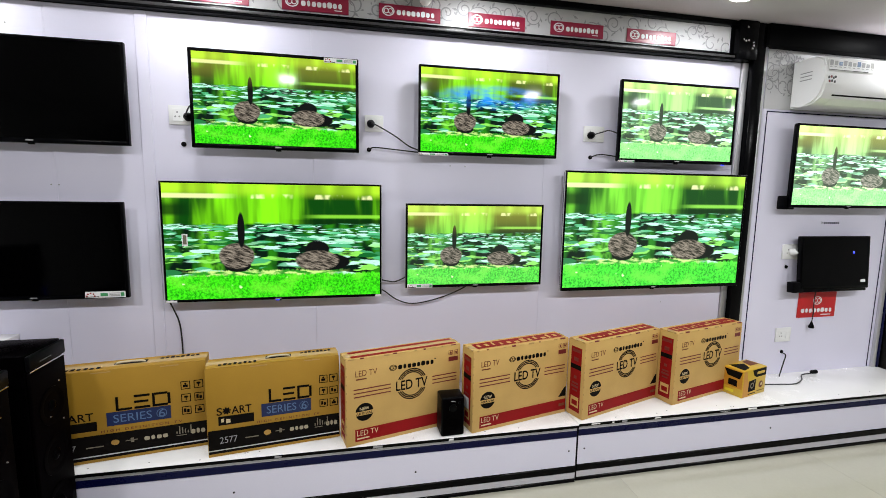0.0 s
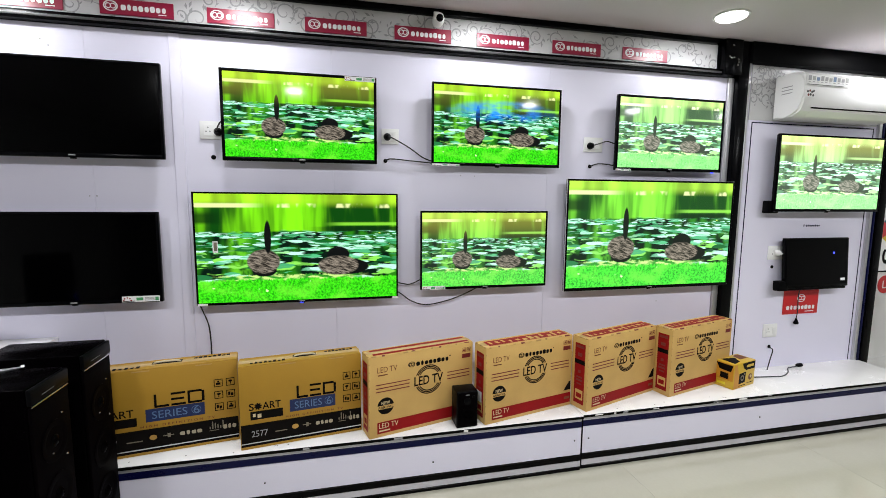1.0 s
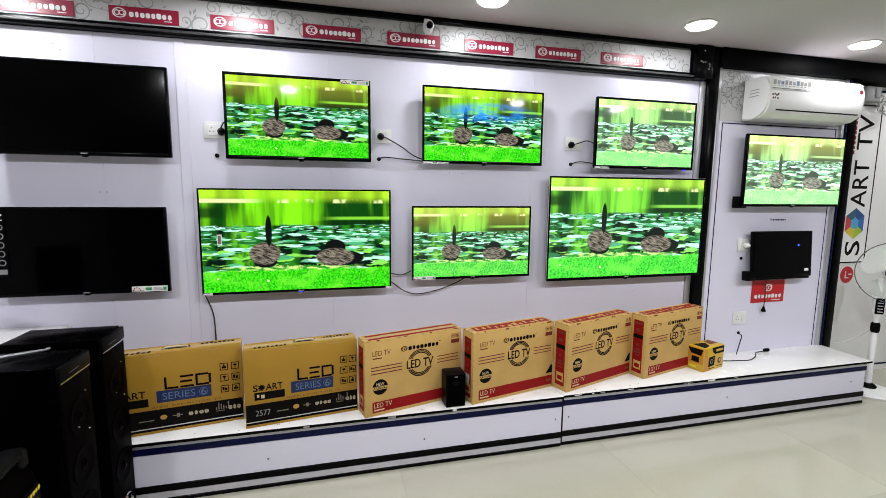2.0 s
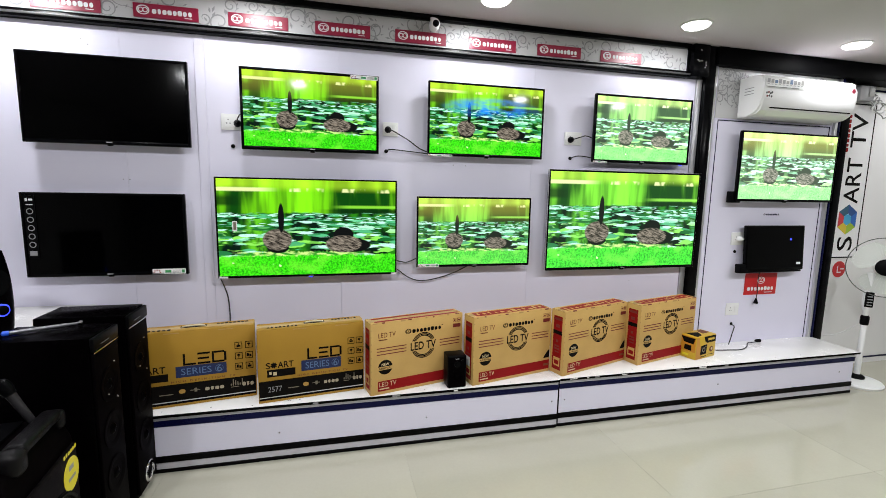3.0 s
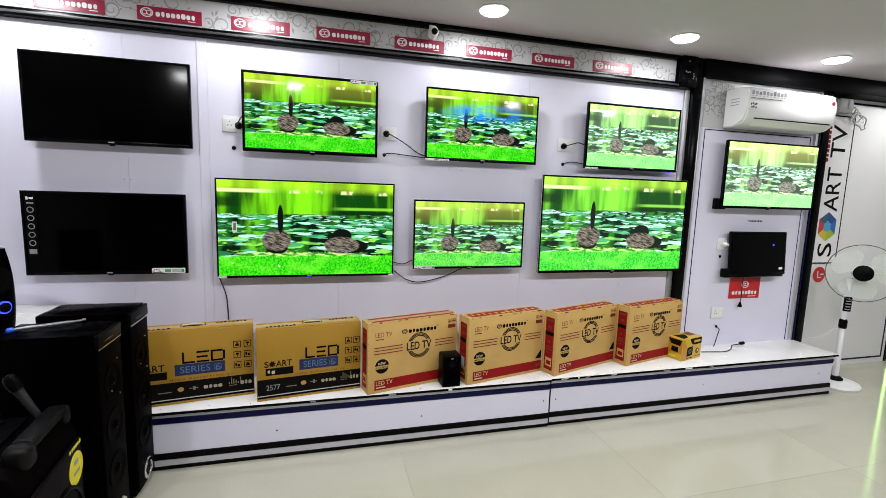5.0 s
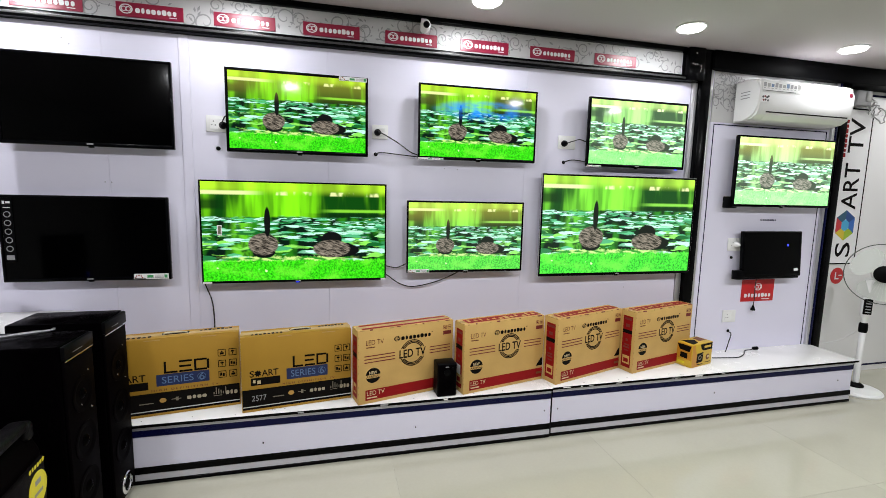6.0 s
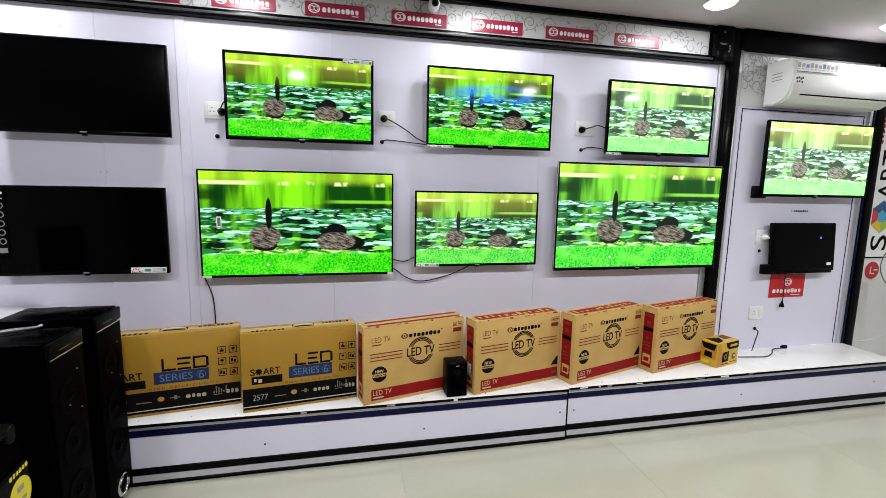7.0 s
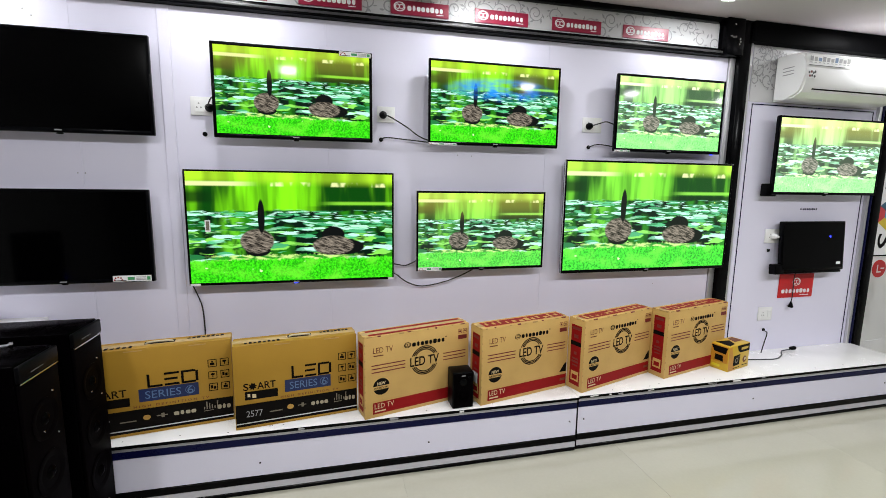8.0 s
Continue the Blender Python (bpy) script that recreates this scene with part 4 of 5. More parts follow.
# small yellow box
yb = thing("product_box", "small yellow and black glossy product box", "box", m=pose(2.291, -0.266, STAGE + 0.0025, 0, 0, 14.6))
part("body", boxed(0, 0.225, 0, 0.118, 0, 0.160, 0.003), M_YELLOW, yb)


def patch(points, material, parent, name, y=-0.0012, m=None):
    """A flat printed shape from (x, z) corners."""
    bm = bmesh.new()
    bm.faces.new([bm.verts.new((px, y, pz)) for px, pz in points])
    return part(name, bm, material, parent, "", m)


M_ORANGE = surface("orange_gloss_card", (0.55, 0.24, 0.015), 0.35, vary=0.15, scale=15, bump=0.05)
patch([(0.004, 0.004), (0.075, 0.004), (0.03, 0.156), (0.004, 0.156)], M_ORANGE, yb, "orange_print")
patch([(0.085, 0.155), (0.10, 0.122), (0.125, 0.108), (0.221, 0.108), (0.221, 0.155)], M_INK, yb, "dark_print", -0.0016)
bars([(0.13, 0.205, 0.124, 0.140)], M_YELLOW, yb, "letter_block", -0.0021)
ph = patch([(0.052, 0.028), (0.120, 0.032), (0.124, 0.098), (0.056, 0.094)], M_INK, yb, "picture_print", -0.0018)
part("lens_print", ring_flat(0.010, 0.018, 20, cx=0.088, cz=0.063, y=-0.0024), M_DIMINK, ph)
part("lens_print", disc_flat(0.006, 12, cx=0.11, cz=0.085, y=-0.0024), M_DIMINK, ph)
part("picture_print", disc_flat(0.021, 20, cx=0.175, cz=0.058, y=-0.0016), M_RUSTINK, yb)
part("picture_print", disc_flat(0.010, 16, cx=0.180, cz=0.060, y=-0.0022), M_CREAMINK, yb)
bars([(0.055, 0.125, 0.013, 0.018), (0.14, 0.21, 0.02, 0.024)], M_INK, yb, y=-0.0016)
ye = pose(-0.0012, 0.118, 0, 0, 0, -90)
patch([(0.004, 0.050), (0.114, 0.050), (0.114, 0.156), (0.004, 0.156)], M_ORANGE, yb, "orange_print", 0.0, ye)
patch([(0.010, 0.150), (0.030, 0.112), (0.100, 0.108), (0.112, 0.150)], M_INK, yb, "dark_print", -0.0005, ye)
patch([(0.035, 0.060), (0.088, 0.058), (0.086, 0.096), (0.037, 0.096)], M_INK, yb, "picture_print", -0.0005, ye)
bars([(0.02, 0.07, 0.018, 0.034)], M_SUN, yb, "pale_band", m=ye)
yt = pose(0, 0, 0.1612, -90)
patch([(0.02, 0.008), (0.09, 0.02), (0.13, 0.075), (0.03, 0.105)], M_INK, yb, "dark_print", 0.0, yt)
patch([(0.13, 0.04), (0.215, 0.04), (0.21, 0.105), (0.15, 0.10)], M_RUSTINK, yb, "picture_print", 0.0, yt)

# little black loudspeaker in front of the cartons
sp = thing("mini_speaker", "small black desktop loudspeaker on the platform", "speaker", m=pose(0.517, -0.360, STAGE + 0.0005, 0, 0, 1.5))
part("cabinet", boxed(0, 0.112, 0.004, 0.100, 0, 0.190, 0.007, 3), M_SATIN, sp)
part("grille", boxed(0.006, 0.106, 0.0, 0.006, 0.006, 0.184, 0.003), M_MATTE, sp)
part("cone", lathe([(0.037, 0), (0.038, 0.002), (0.032, 0.0025), (0.014, -0.003), (0.010, 0.001)], 28, m=pose(0.055, 0.0, 0.070, 90)), M_MATTE, sp)
part("tweeter", lathe([(0.019, 0), (0.019, 0.002), (0.012, 0.002), (0.006, 0.004)], 24, m=pose(0.055, 0.0, 0.140, 90)), M_SATIN, sp)
part("logo_badge", boxed(0.045, 0.065, -0.0015, 0.0, 0.172, 0.176, 0.0004, 1), M_GREY, sp)
part("knob", lathe([(0.006, 0), (0.006, 0.006), (0.004, 0.007)], 14, m=pose(0.085, 0.0, 0.165, 90)), M_SATIN, sp)

# ---- black speakers at the near end ----


def tower(m, label, w=0.205, d=0.335, h=0.885):
    """A floor speaker that faces +x; its origin is the far front lower corner, y runs towards the room."""
    t = thing("tower_speaker", label, "speaker", "floor tower speakers", m)
    part("cabinet", boxed(-d, 0, -w, 0, 0.012, h, 0.006, 2), M_CAB, t)
    part("front_baffle", boxed(0.0005, 0.012, -w + 0.004, -0.004, 0.03, h - 0.065, 0.004), M_MATTE, t)
    part("head_panel", boxed(0.0005, 0.016, -w + 0.002, -0.002, h - 0.058, h - 0.004, 0.005), M_SATIN, t)
    part("bright_line", boxed(0.0125, 0.0150, -w + 0.006, -0.006, h - 0.064, h - 0.0595, 0.0008, 1), M_CHROME, t, "thin chrome line")
    for k in range(6):
        part("control_mark", boxed(0.0162, 0.0170, -w + 0.055 + 0.011 * k, -w + 0.061 + 0.011 * k, h - 0.040, h - 0.0375, 0.0003, 1), M_GREY, t)
    yc = -w / 2
    turn = Matrix.Rotation(radians(90), 4, "Y")
    for z, r in ((0.66, 0.07), (0.47, 0.075), (0.28, 0.075)):
        dr = part("driver", lathe([(r, 0), (r, 0.003), (r * 0.88, 0.004), (r * 0.45, -0.004), (r * 0.3, 0.001), (0.004, 0.003)], 32, m=Matrix.Translation((0.0125, yc, z)) @ turn), M_MATTE, t)
        part("dust_cap", lathe([(r * 0.28, 0.001), (r * 0.2, 0.007), (0.003, 0.010)], 20, m=Matrix.Translation((0.0125, yc, z)) @ turn), M_CAB, dr)
    part("port_ring", lathe([(0.050, 0), (0.050, 0.006), (0.046, 0.010), (0.036, 0.010), (0.034, 0.004), (0.034, 0)], 36, m=Matrix.Translation((0.0125, yc, 0.095)) @ turn), M_CHROME, t, "chrome port ring")
    part("port_hole", lathe([(0.033, 0), (0.033, 0.0015)], 28, m=Matrix.Translation((0.0125, yc, 0.095)) @ turn), M_MATTE, t)
    # added chrome beads stand in for scattered glints on the dark front
    for z, dy in ((0.735, 0.05), (0.60, -0.02), (0.62, -0.012), (0.58, 0.06)):
        part("glint_bead", lathe([(0.004, 0), (0.003, 0.003), (0.001, 0.0035)], 10, m=Matrix.Translation((0.0125, yc + dy, z)) @ turn), M_CHROME, t)
    for a in (-d + 0.03, -0.03):
        for b in (-w + 0.03, -0.03):
            part("foot", lathe([(0.014, 0), (0.016, 0.006), (0.016, 0.0118)], 16, m=pose(a, b, 0)), M_SATIN, t)
    return t


tower(pose(-0.992, -0.372, 0), "tall black tower speaker with chrome port ring, beside the platform")
tower(pose(-0.995, -0.665, 0), "tall black tower speaker with chrome port ring, behind the trolley speaker", h=0.880)

# trolley speaker with microphone
tr = thing("trolley_speaker", "black trolley party speaker with yellow round sticker and top handle", "speaker", m=pose(-1.03, -0.94, 0, 0, 0, 6))
ol = [(0.0, 0.05), (0.0, 0.55), (-0.035, 0.625), (-0.34, 0.63), (-0.40, 0.55), (-0.40, 0.05)]
bm = bmesh.new()
a = [bm.verts.new((x, 0.0, z)) for x, z in ol]
b = [bm.verts.new((x, -0.40, z)) for x, z in ol]
for i in range(6):
    bm.faces.new((a[i], a[(i + 1) % 6], b[(i + 1) % 6], b[i]))
bm.faces.new(a), bm.faces.new(b[::-1])
bmesh.ops.bevel(bm, geom=bm.edges[:], offset=0.024, segments=4, affect="EDGES", profile=0.5)
part("cabinet", bm, M_MATTE, tr)
turn = Matrix.Rotation(radians(90), 4, "Y")
gr = part("grille", boxed(0.001, 0.014, -0.375, -0.025, 0.07, 0.535, 0.010, 3), surface("black_mesh_grille", (0.004, 0.0028, 0.0036), 0.45, vary=0.5, scale=40, fine=600, bump=0.4, spec=0.05), tr, "black steel mesh grille")
part("grille_ring", lathe([(0.155, 0), (0.155, 0.006), (0.150, 0.009), (0.142, 0.006), (0.141, 0)], 44, m=Matrix.Translation((0.0142, -0.2, 0.27)) @ turn), M_SATIN, tr)
part("round_sticker", lathe([(0.058, 0), (0.058, 0.0012)], 36, m=Matrix.Translation((0.0146, -0.085, 0.445)) @ turn), M_SUN, tr, "yellow round sticker")
bars([(-0.018, 0.018, 0.46, 0.478), (-0.028, 0.028, 0.425, 0.437)], M_GREY, tr, "sticker_print", 0.0, m=Matrix.Translation((0.0164, -0.085, 0)) @ Matrix.Rotation(radians(90), 4, "Z"))
name_blocks(tr, -0.05, 0.530, 0.10, 0.020, 6, 0.0, M_SUN, m=Matrix.Translation((0.0162, -0.085, -0.012)) @ Matrix.Rotation(radians(90), 4, "Z"))
M_MOULD = surface("grained_black_plastic", (0.0035, 0.003, 0.0037), 0.33, vary=0.6, scale=30, fine=700, bump=0.6, spec=0.14)
hd = boxed(-0.072, -0.012, -0.285, -0.035, 0.632, 0.668, 0.014, 4)
box(hd, -0.078, -0.004, -0.345, -0.270, 0.585, 0.672, 0.030, 5)
box(hd, -0.076, -0.006, -0.062, -0.020, 0.596, 0.664, 0.018, 4)
part("handle", hd, M_MOULD, tr, "moulded black carrying handle with grained finish")
part("control_panel", boxed(-0.33, -0.12, -0.36, -0.04, 0.6305, 0.640, 0.004), M_SATIN, tr)
for i in range(5):
    part("knob", lathe([(0.011, 0), (0.010, 0.012), (0.007, 0.014)], 16, m=pose(-0.18, -0.09 - 0.05 * i, 0.6402)), M_SATIN, tr)
for y in (-0.06, -0.34):
    part("caster", lathe([(0.024, -0.012), (0.026, -0.008), (0.026, 0.008), (0.024, 0.012)], 20, m=pose(-0.06, y, 0.026, 90)), M_SATIN, tr)
    part("caster", lathe([(0.024, -0.012), (0.026, -0.008), (0.026, 0.008), (0.024, 0.012)], 20, m=pose(-0.34, y, 0.026, 90)), M_SATIN, tr)
    part("caster_mount", boxed(-0.36, -0.04, y - 0.018, y + 0.018, 0.0455, 0.052), M_SATIN, tr)


def along(p, q):
    """A pose at p whose z looks to q."""
    d = Vector(q) - Vector(p)
    return Matrix.Translation(p) @ d.to_track_quat("Z", "Y").to_matrix().to_4x4(), d.length


mm, ml = along((-1.104, -1.010, 0.628), (-1.155, -1.062, 0.806))
mic = thing("microphone", "dark grey wireless hand microphone standing in the trolley speaker", "microphone", m=mm)
part("handle", lathe([(0.010, 0.0), (0.012, 0.004), (0.013, 0.08), (0.0145, ml - 0.06), (0.0155, ml - 0.045)], 20), surface("charcoal_plastic", (0.030, 0.028, 0.031), 0.35, vary=0.4, fine=400, bump=0.1, spec=0.35), mic)
part("head", lathe([(0.0175, ml - 0.0445), (0.021, ml - 0.03), (0.021, ml - 0.012), (0.016, ml + 0.004), (0.006, ml + 0.010)], 20), M_SATIN, mic, "black mesh microphone head")
part("collar", lathe([(0.0186, ml - 0.047), (0.020, ml - 0.045), (0.0186, ml - 0.043)], 20), M_SATIN, mic)

# rod microphone lying over the towers
mm, ml = along((-1.285, -0.785, 0.8900), (-1.110, -0.686, 0.8900))
rod = thing("microphone", "slim silver microphone with blue end lying on a tower speaker", "microphone", m=mm)
part("handle", lathe([(0.006, 0), (0.0075, 0.005), (0.0070, ml - 0.04), (0.0055, ml - 0.03), (0.0045, ml)], 18), surface("grey_metal", (0.22, 0.22, 0.24), 0.35, 0.8), rod)
part("end_cap", lathe([(0.004, -0.022), (0.0095, -0.018), (0.0095, -0.001), (0.007, 0.0)], 18), surface("blue_plastic", (0.02, 0.10, 0.65), 0.35), rod, "blue plastic end cap")
part("head", lathe([(0.005, ml), (0.0095, ml + 0.004), (0.0095, ml + 0.012), (0.005, ml + 0.015)], 18), M_CHROME, rod)

# white table with a curved speaker on it
tb = thing("side_table", "white laminate side table against the display wall", "table", m=pose(0, 0, 0))
part("tabletop", boxed(-2.35, -1.36, -0.62, WALL - 0.003, 0.775, 0.80, 0.003), M_TOP, tb)
for xa in (-2.33, -1.40):
    part("side_panel", boxed(xa, xa + 0.02, -0.60, FRONT - 0.03, 0.0, 0.7745, 0.002), M_TOP, tb)
part("back_panel", boxed(-2.31, -1.40, FRONT - 0.045, FRONT - 0.03, 0.0, 0.7745), M_TOP, tb)

cs = thing("curved_speaker", "black curved multimedia speaker with blue lit ring", "speaker", m=pose(-1.562, -0.49, 0.8005, 0, 0, 64))
bm = bmesh.new()
ring = []
for z in [0.36 * i / 12 for i in range(13)]:
    bulge = 1 - 0.22 * abs(2 * z / 0.36 - 0.85) ** 2.2
    ring.append([bm.verts.new((0.095 * bulge * math.copysign(abs(math.cos(q)) ** 0.55, math.cos(q)), 0.10 * math.copysign(abs(math.sin(q)) ** 0.55, math.sin(q)), z)) for q in [2 * math.pi * k / 28 for k in range(28)]])
for p, q in zip(ring, ring[1:]):
    for k in range(28):
        bm.faces.new((p[k], p[(k + 1) % 28], q[(k + 1) % 28], q[k]))
bm.faces.new(ring[0][::-1]), bm.faces.new(ring[-1])
part("cabinet", bm, M_CAB, cs)
part("driver", lathe([(0.060, 0), (0.060, 0.004), (0.052, 0.005), (0.02, -0.004), (0.006, 0.002)], 32, m=pose(0.0, -0.1005, 0.23, 90)), M_SATIN, cs)
part("light_ring", lathe([(0.027, 0), (0.027, 0.004), (0.022, 0.004), (0.022, 0)], 30, m=pose(0.02, -0.1015, 0.112, 90)), M_BLUEDOT, cs, "glowing blue ring")
part("knob", lathe([(0.021, 0), (0.021, 0.010), (0.017, 0.012)], 26, m=pose(0.02, -0.1012, 0.112, 90)), M_SATIN, cs)

# ---- right-hand bay ----
ac = thing("air_conditioner", "white split air conditioner with stickers on its front", "air conditioner", m=pose(2.70, WALL - 0.005, 1.988))
prof = [(-0.004, 0.005), (-0.004, 0.272), (-0.11, 0.275), (-0.165, 0.270), (-0.19, 0.254), (-0.200, 0.205), (-0.202, 0.135), (-0.197, 0.075), (-0.180, 0.036), (-0.140, 0.012), (-0.08, 0.004)]
bm = prism(prof, 0.0, 0.83)
bmesh.ops.bevel(bm, geom=[e for e in bm.edges if abs(e.verts[0].co.x - e.verts[1].co.x) < 1e-6], offset=0.012, segments=3, affect="EDGES")
part("body", bm, M_PLASTIC, ac)
part("louver", prism([(-0.180, 0.040), (-0.1835, 0.0385), (-0.144, 0.0105), (-0.140, 0.0135)], 0.09, 0.79), M_PLASTIC, ac, "closed white louver")
part("louver_gap", prism([(-0.188, 0.0575), (-0.1915, 0.0585), (-0.1885, 0.0515), (-0.185, 0.0505)], 0.08, 0.80), M_INK, ac, "dark gap over the louver")
part("panel_line", prism([(-0.120, 0.2738), (-0.124, 0.2738), (-0.124, 0.2752), (-0.120, 0.2752)], 0.04, 0.79), M_GREY, ac)
st = part("feature_sticker", boxed(0.018, 0.345, -0.2035, -0.2012, 0.183, 0.250, 0.0004, 1), M_PLASTIC, ac, "feature sticker with small pictograms")
for i in range(10):
    x = 0.024 + 0.032 * i
    bars([(x, x + 0.024, 0.212, 0.240 - 0.004 * (i % 3))], (M_GREY, M_GREYCABLE, M_SKYINK, M_GREY)[i % 4], st, "pictogram", -0.2041)
    bars([(x + 0.002, x + 0.019, 0.202, 0.206)], M_GREY, st, "printed_bar", -0.2041)
bars([(0.020, 0.300, 0.186, 0.190)], M_DARKGREY, st, "printed_line", -0.2041)
bd = part("badge", boxed(0.018, 0.082, -0.2045, -0.2015, 0.112, 0.160, 0.0005, 1), M_PLASTIC, ac, "small patterned badge")
for i, (bx, bz) in enumerate(((0.028, 0.146), (0.044, 0.150), (0.060, 0.144), (0.073, 0.150), (0.034, 0.126), (0.050, 0.128), (0.070, 0.124))):
    part("badge_print", disc_flat(0.0078, 7, cx=bx, cz=bz, y=-0.2051), M_MAROON if i % 3 == 1 else M_DARKGREY, bd)
part("badge", lathe([(0.015, 0), (0.015, 0.002)], 20, m=pose(0.795, -0.2002, 0.205, 90)), M_CRIMSON, ac, "round red badge")
for i in range(3):
    part("side_vent", boxed(-0.0015, 0.0, -0.13, -0.06, 0.15 + 0.02 * i, 0.155 + 0.02 * i), M_GREY, ac)

mon = thing("monitor", "small black screen tilted on a wall bracket, switched off", "monitor", m=pose(2.848, -0.075, 0.893, -4, 0, 0))
part("frame", boxed(0, 0.545, 0.0, 0.028, 0, 0.336, 0.006), M_BLACK, mon)
part("screen", rect(bmesh.new(), 0.012, 0.533, 0.018, 0.326, -0.0006), M_OFF, mon, "switched-off black screen")
part("standby_light", boxed(0.405, 0.418, -0.002, -0.0007, 0.225, 0.238, 0.0004, 1), M_BLUEDOT, mon, "blue standby light")
part("label", boxed(0.475, 0.513, -0.0018, -0.0008, 0.040, 0.058, 0.0004, 1), M_WHITE, mon, "small white label")
part("bracket", boxed(0.18, 0.36, 0.0285, 0.075, 0.10, 0.24, 0.003), M_SATIN, mon)
part("side_box", boxed(-0.045, 0.03, 0.0, 0.05, -0.018, 0.05, 0.006), M_SATIN, mon, "black bracket end")
part("lower_rail", boxed(-0.04, 0.53, 0.004, 0.03, -0.016, -0.001, 0.003), M_SATIN, mon)

rs = thing("brand_card", "red brand card hung on the bay wall", "sign", m=pose(2.945, WALL - 0.002, 0.688))
part("card", boxed(0, 0.305, -0.003, 0.0, 0, 0.168, 0.001, 1), M_RED, rs)
emblem(rs, 0.152, 0.112, 0.036, -0.0042, M_WHITE)
name_blocks(rs, 0.025, 0.032, 0.255, 0.040, 8, -0.0042, M_WHITE)
bars([(0.19, 0.27, 0.014, 0.020)], M_WHITE, rs, "letter_block", -0.0042)
emblem(wall_bay, 3.064, 1.3075, 0.0095, WALL - 0.0012, M_NAVY)
name_blocks(wall_bay, 3.078, 1.300, 0.125, 0.018, 8, WALL - 0.0012, M_NAVY)


def socket(x, z, w, h, label, y=WALL, switch=True):
    s = thing("wall_socket", label, "socket", "wall sockets", pose(x, y - 0.0005, z))
    part("plate", boxed(0, w, -0.010, 0, 0, h, 0.003), M_PLASTIC, s)
    part("module", boxed(w * 0.14, w * 0.86, -0.0125, -0.0101, h * 0.18, h * 0.82, 0.001, 1), M_PLASTIC, s)
    if switch:
        part("rocker", boxed(w * 0.62, w * 0.82, -0.0155, -0.0126, h * 0.25, h * 0.75, 0.001, 1), M_PLASTIC, s)
    for dx, dz in ((0.30, 0.64), (0.23, 0.42), (0.37, 0.42)):
        part("pin_hole", lathe([(0.004, 0), (0.004, 0.0006)], 10, m=pose(w * dx, -0.0127, h * dz, 90)), M_GREY, s)
    return s


socket(-0.695, 1.750, 0.125, 0.086, "white wall socket partly behind a television")
socket(0.182, 1.756, 0.092, 0.080, "white wall socket with black plug beside a television")
socket(1.365, 1.752, 0.122, 0.084, "white wall socket with black plug on the display wall")
socket(2.792, 0.536, 0.116, 0.093, "white switch plate on the bay wall")
socket(2.775, 1.078, 0.130, 0.094, "white wall socket behind the small black screen")


def plug(x, y, z, label="black moulded mains plug in a wall socket", material=None):
    p = thing("plug", label, "plug", "mains plugs", pose(x, y, z))
    part("body", lathe([(0.019, 0), (0.020, 0.006), (0.017, 0.022), (0.009, 0.034), (0.006, 0.042)], 18, m=pose(0, 0, 0, 90)), material or M_SATIN, p)


plug(-0.610, WALL - 0.0135, 1.785)
plug(0.212, WALL - 0.0135, 1.792)
plug(1.402, WALL - 0.0135, 1.785)
plug(2.835, WALL - 0.0135, 1.125, "white moulded mains plug behind the small black screen", M_PLASTIC)


def cable(points, label, radius=0.0034, material=None, n=8):
    return solid("cable", sweep(curve_points(points, n), radius, 8), material or M_CABLE, label, "cable", "loose cables")


YW = WALL - 0.007
cable([(-0.610, -0.045, 1.785), (-0.597, -0.058, 1.81), (-0.585, -0.045, 1.83), (-0.56, YW, 1.83)], "black cable from a socket to a television")
cable([(0.212, -0.045, 1.792), (0.25, -0.05, 1.775), (0.33, -0.03, 1.735), (0.40, -0.02, 1.690), (0.46, -0.02, 1.668)], "black mains cable sagging to a television")
cable([(0.20, YW, 1.668), (0.23, -0.012, 1.678), (0.32, -0.015, 1.672), (0.46, -0.02, 1.660)], "black cable end fixed to the wall")
cable([(1.402, -0.045, 1.785), (1.45, -0.05, 1.80), (1.50, -0.03, 1.812), (1.56, -0.02, 1.80)], "black mains cable into a television")
cable([(1.41, YW, 1.668), (1.45, -0.012, 1.682), (1.50, -0.015, 1.682), (1.56, -0.02, 1.674)], "black cable end fixed to the wall")
cable([(-0.735, -0.03, 0.955), (-0.72, -0.012, 0.90), (-0.700, YW, 0.82), (-0.693, YW, 0.72), (-0.694, YW, 0.60), (-0.694, YW, 0.34)], "black cable hanging down the wall behind a carton")
cable([(0.24, -0.03, 1.02), (0.29, -0.015, 1.005), (0.335, -0.012, 1.000), (0.40, -0.02, 1.03)], "black cable between two televisions")
cable([(0.24, -0.03, 0.975), (0.28, -0.015, 0.950), (0.34, -0.012, 0.905), (0.42, -0.012, 0.880), (0.53, -0.012, 0.895), (0.64, -0.012, 0.93), (0.75, -0.02, 0.985)], "black cable sagging below a television")
cable([(2.860, YW, 0.462), (2.862, -0.02, 0.45), (2.845, -0.025, 0.40), (2.825, -0.03, 0.345), (2.80, -0.045, 0.3235)], "dark cable from the wall to the platform", 0.0036, M_CABLE)
cable([(2.60, -0.13, 0.3212), (2.70, -0.145, 0.3212), (2.80, -0.155, 0.3212), (2.90, -0.11, 0.3212), (2.98, -0.045, 0.3212), (3.06, -0.035, 0.3212)], "dark cable lying across the platform", 0.0036, M_CABLE)
pl = thing("plug", "black plug end lying on the platform", "plug", "mains plugs", pose(3.06, -0.035, 0.3305, 0, 0, -90))
part("body", lathe([(0.006, 0), (0.012, 0.012), (0.013, 0.045), (0.009, 0.05)], 14, m=pose(0, 0, 0, -90)), M_SATIN, pl)
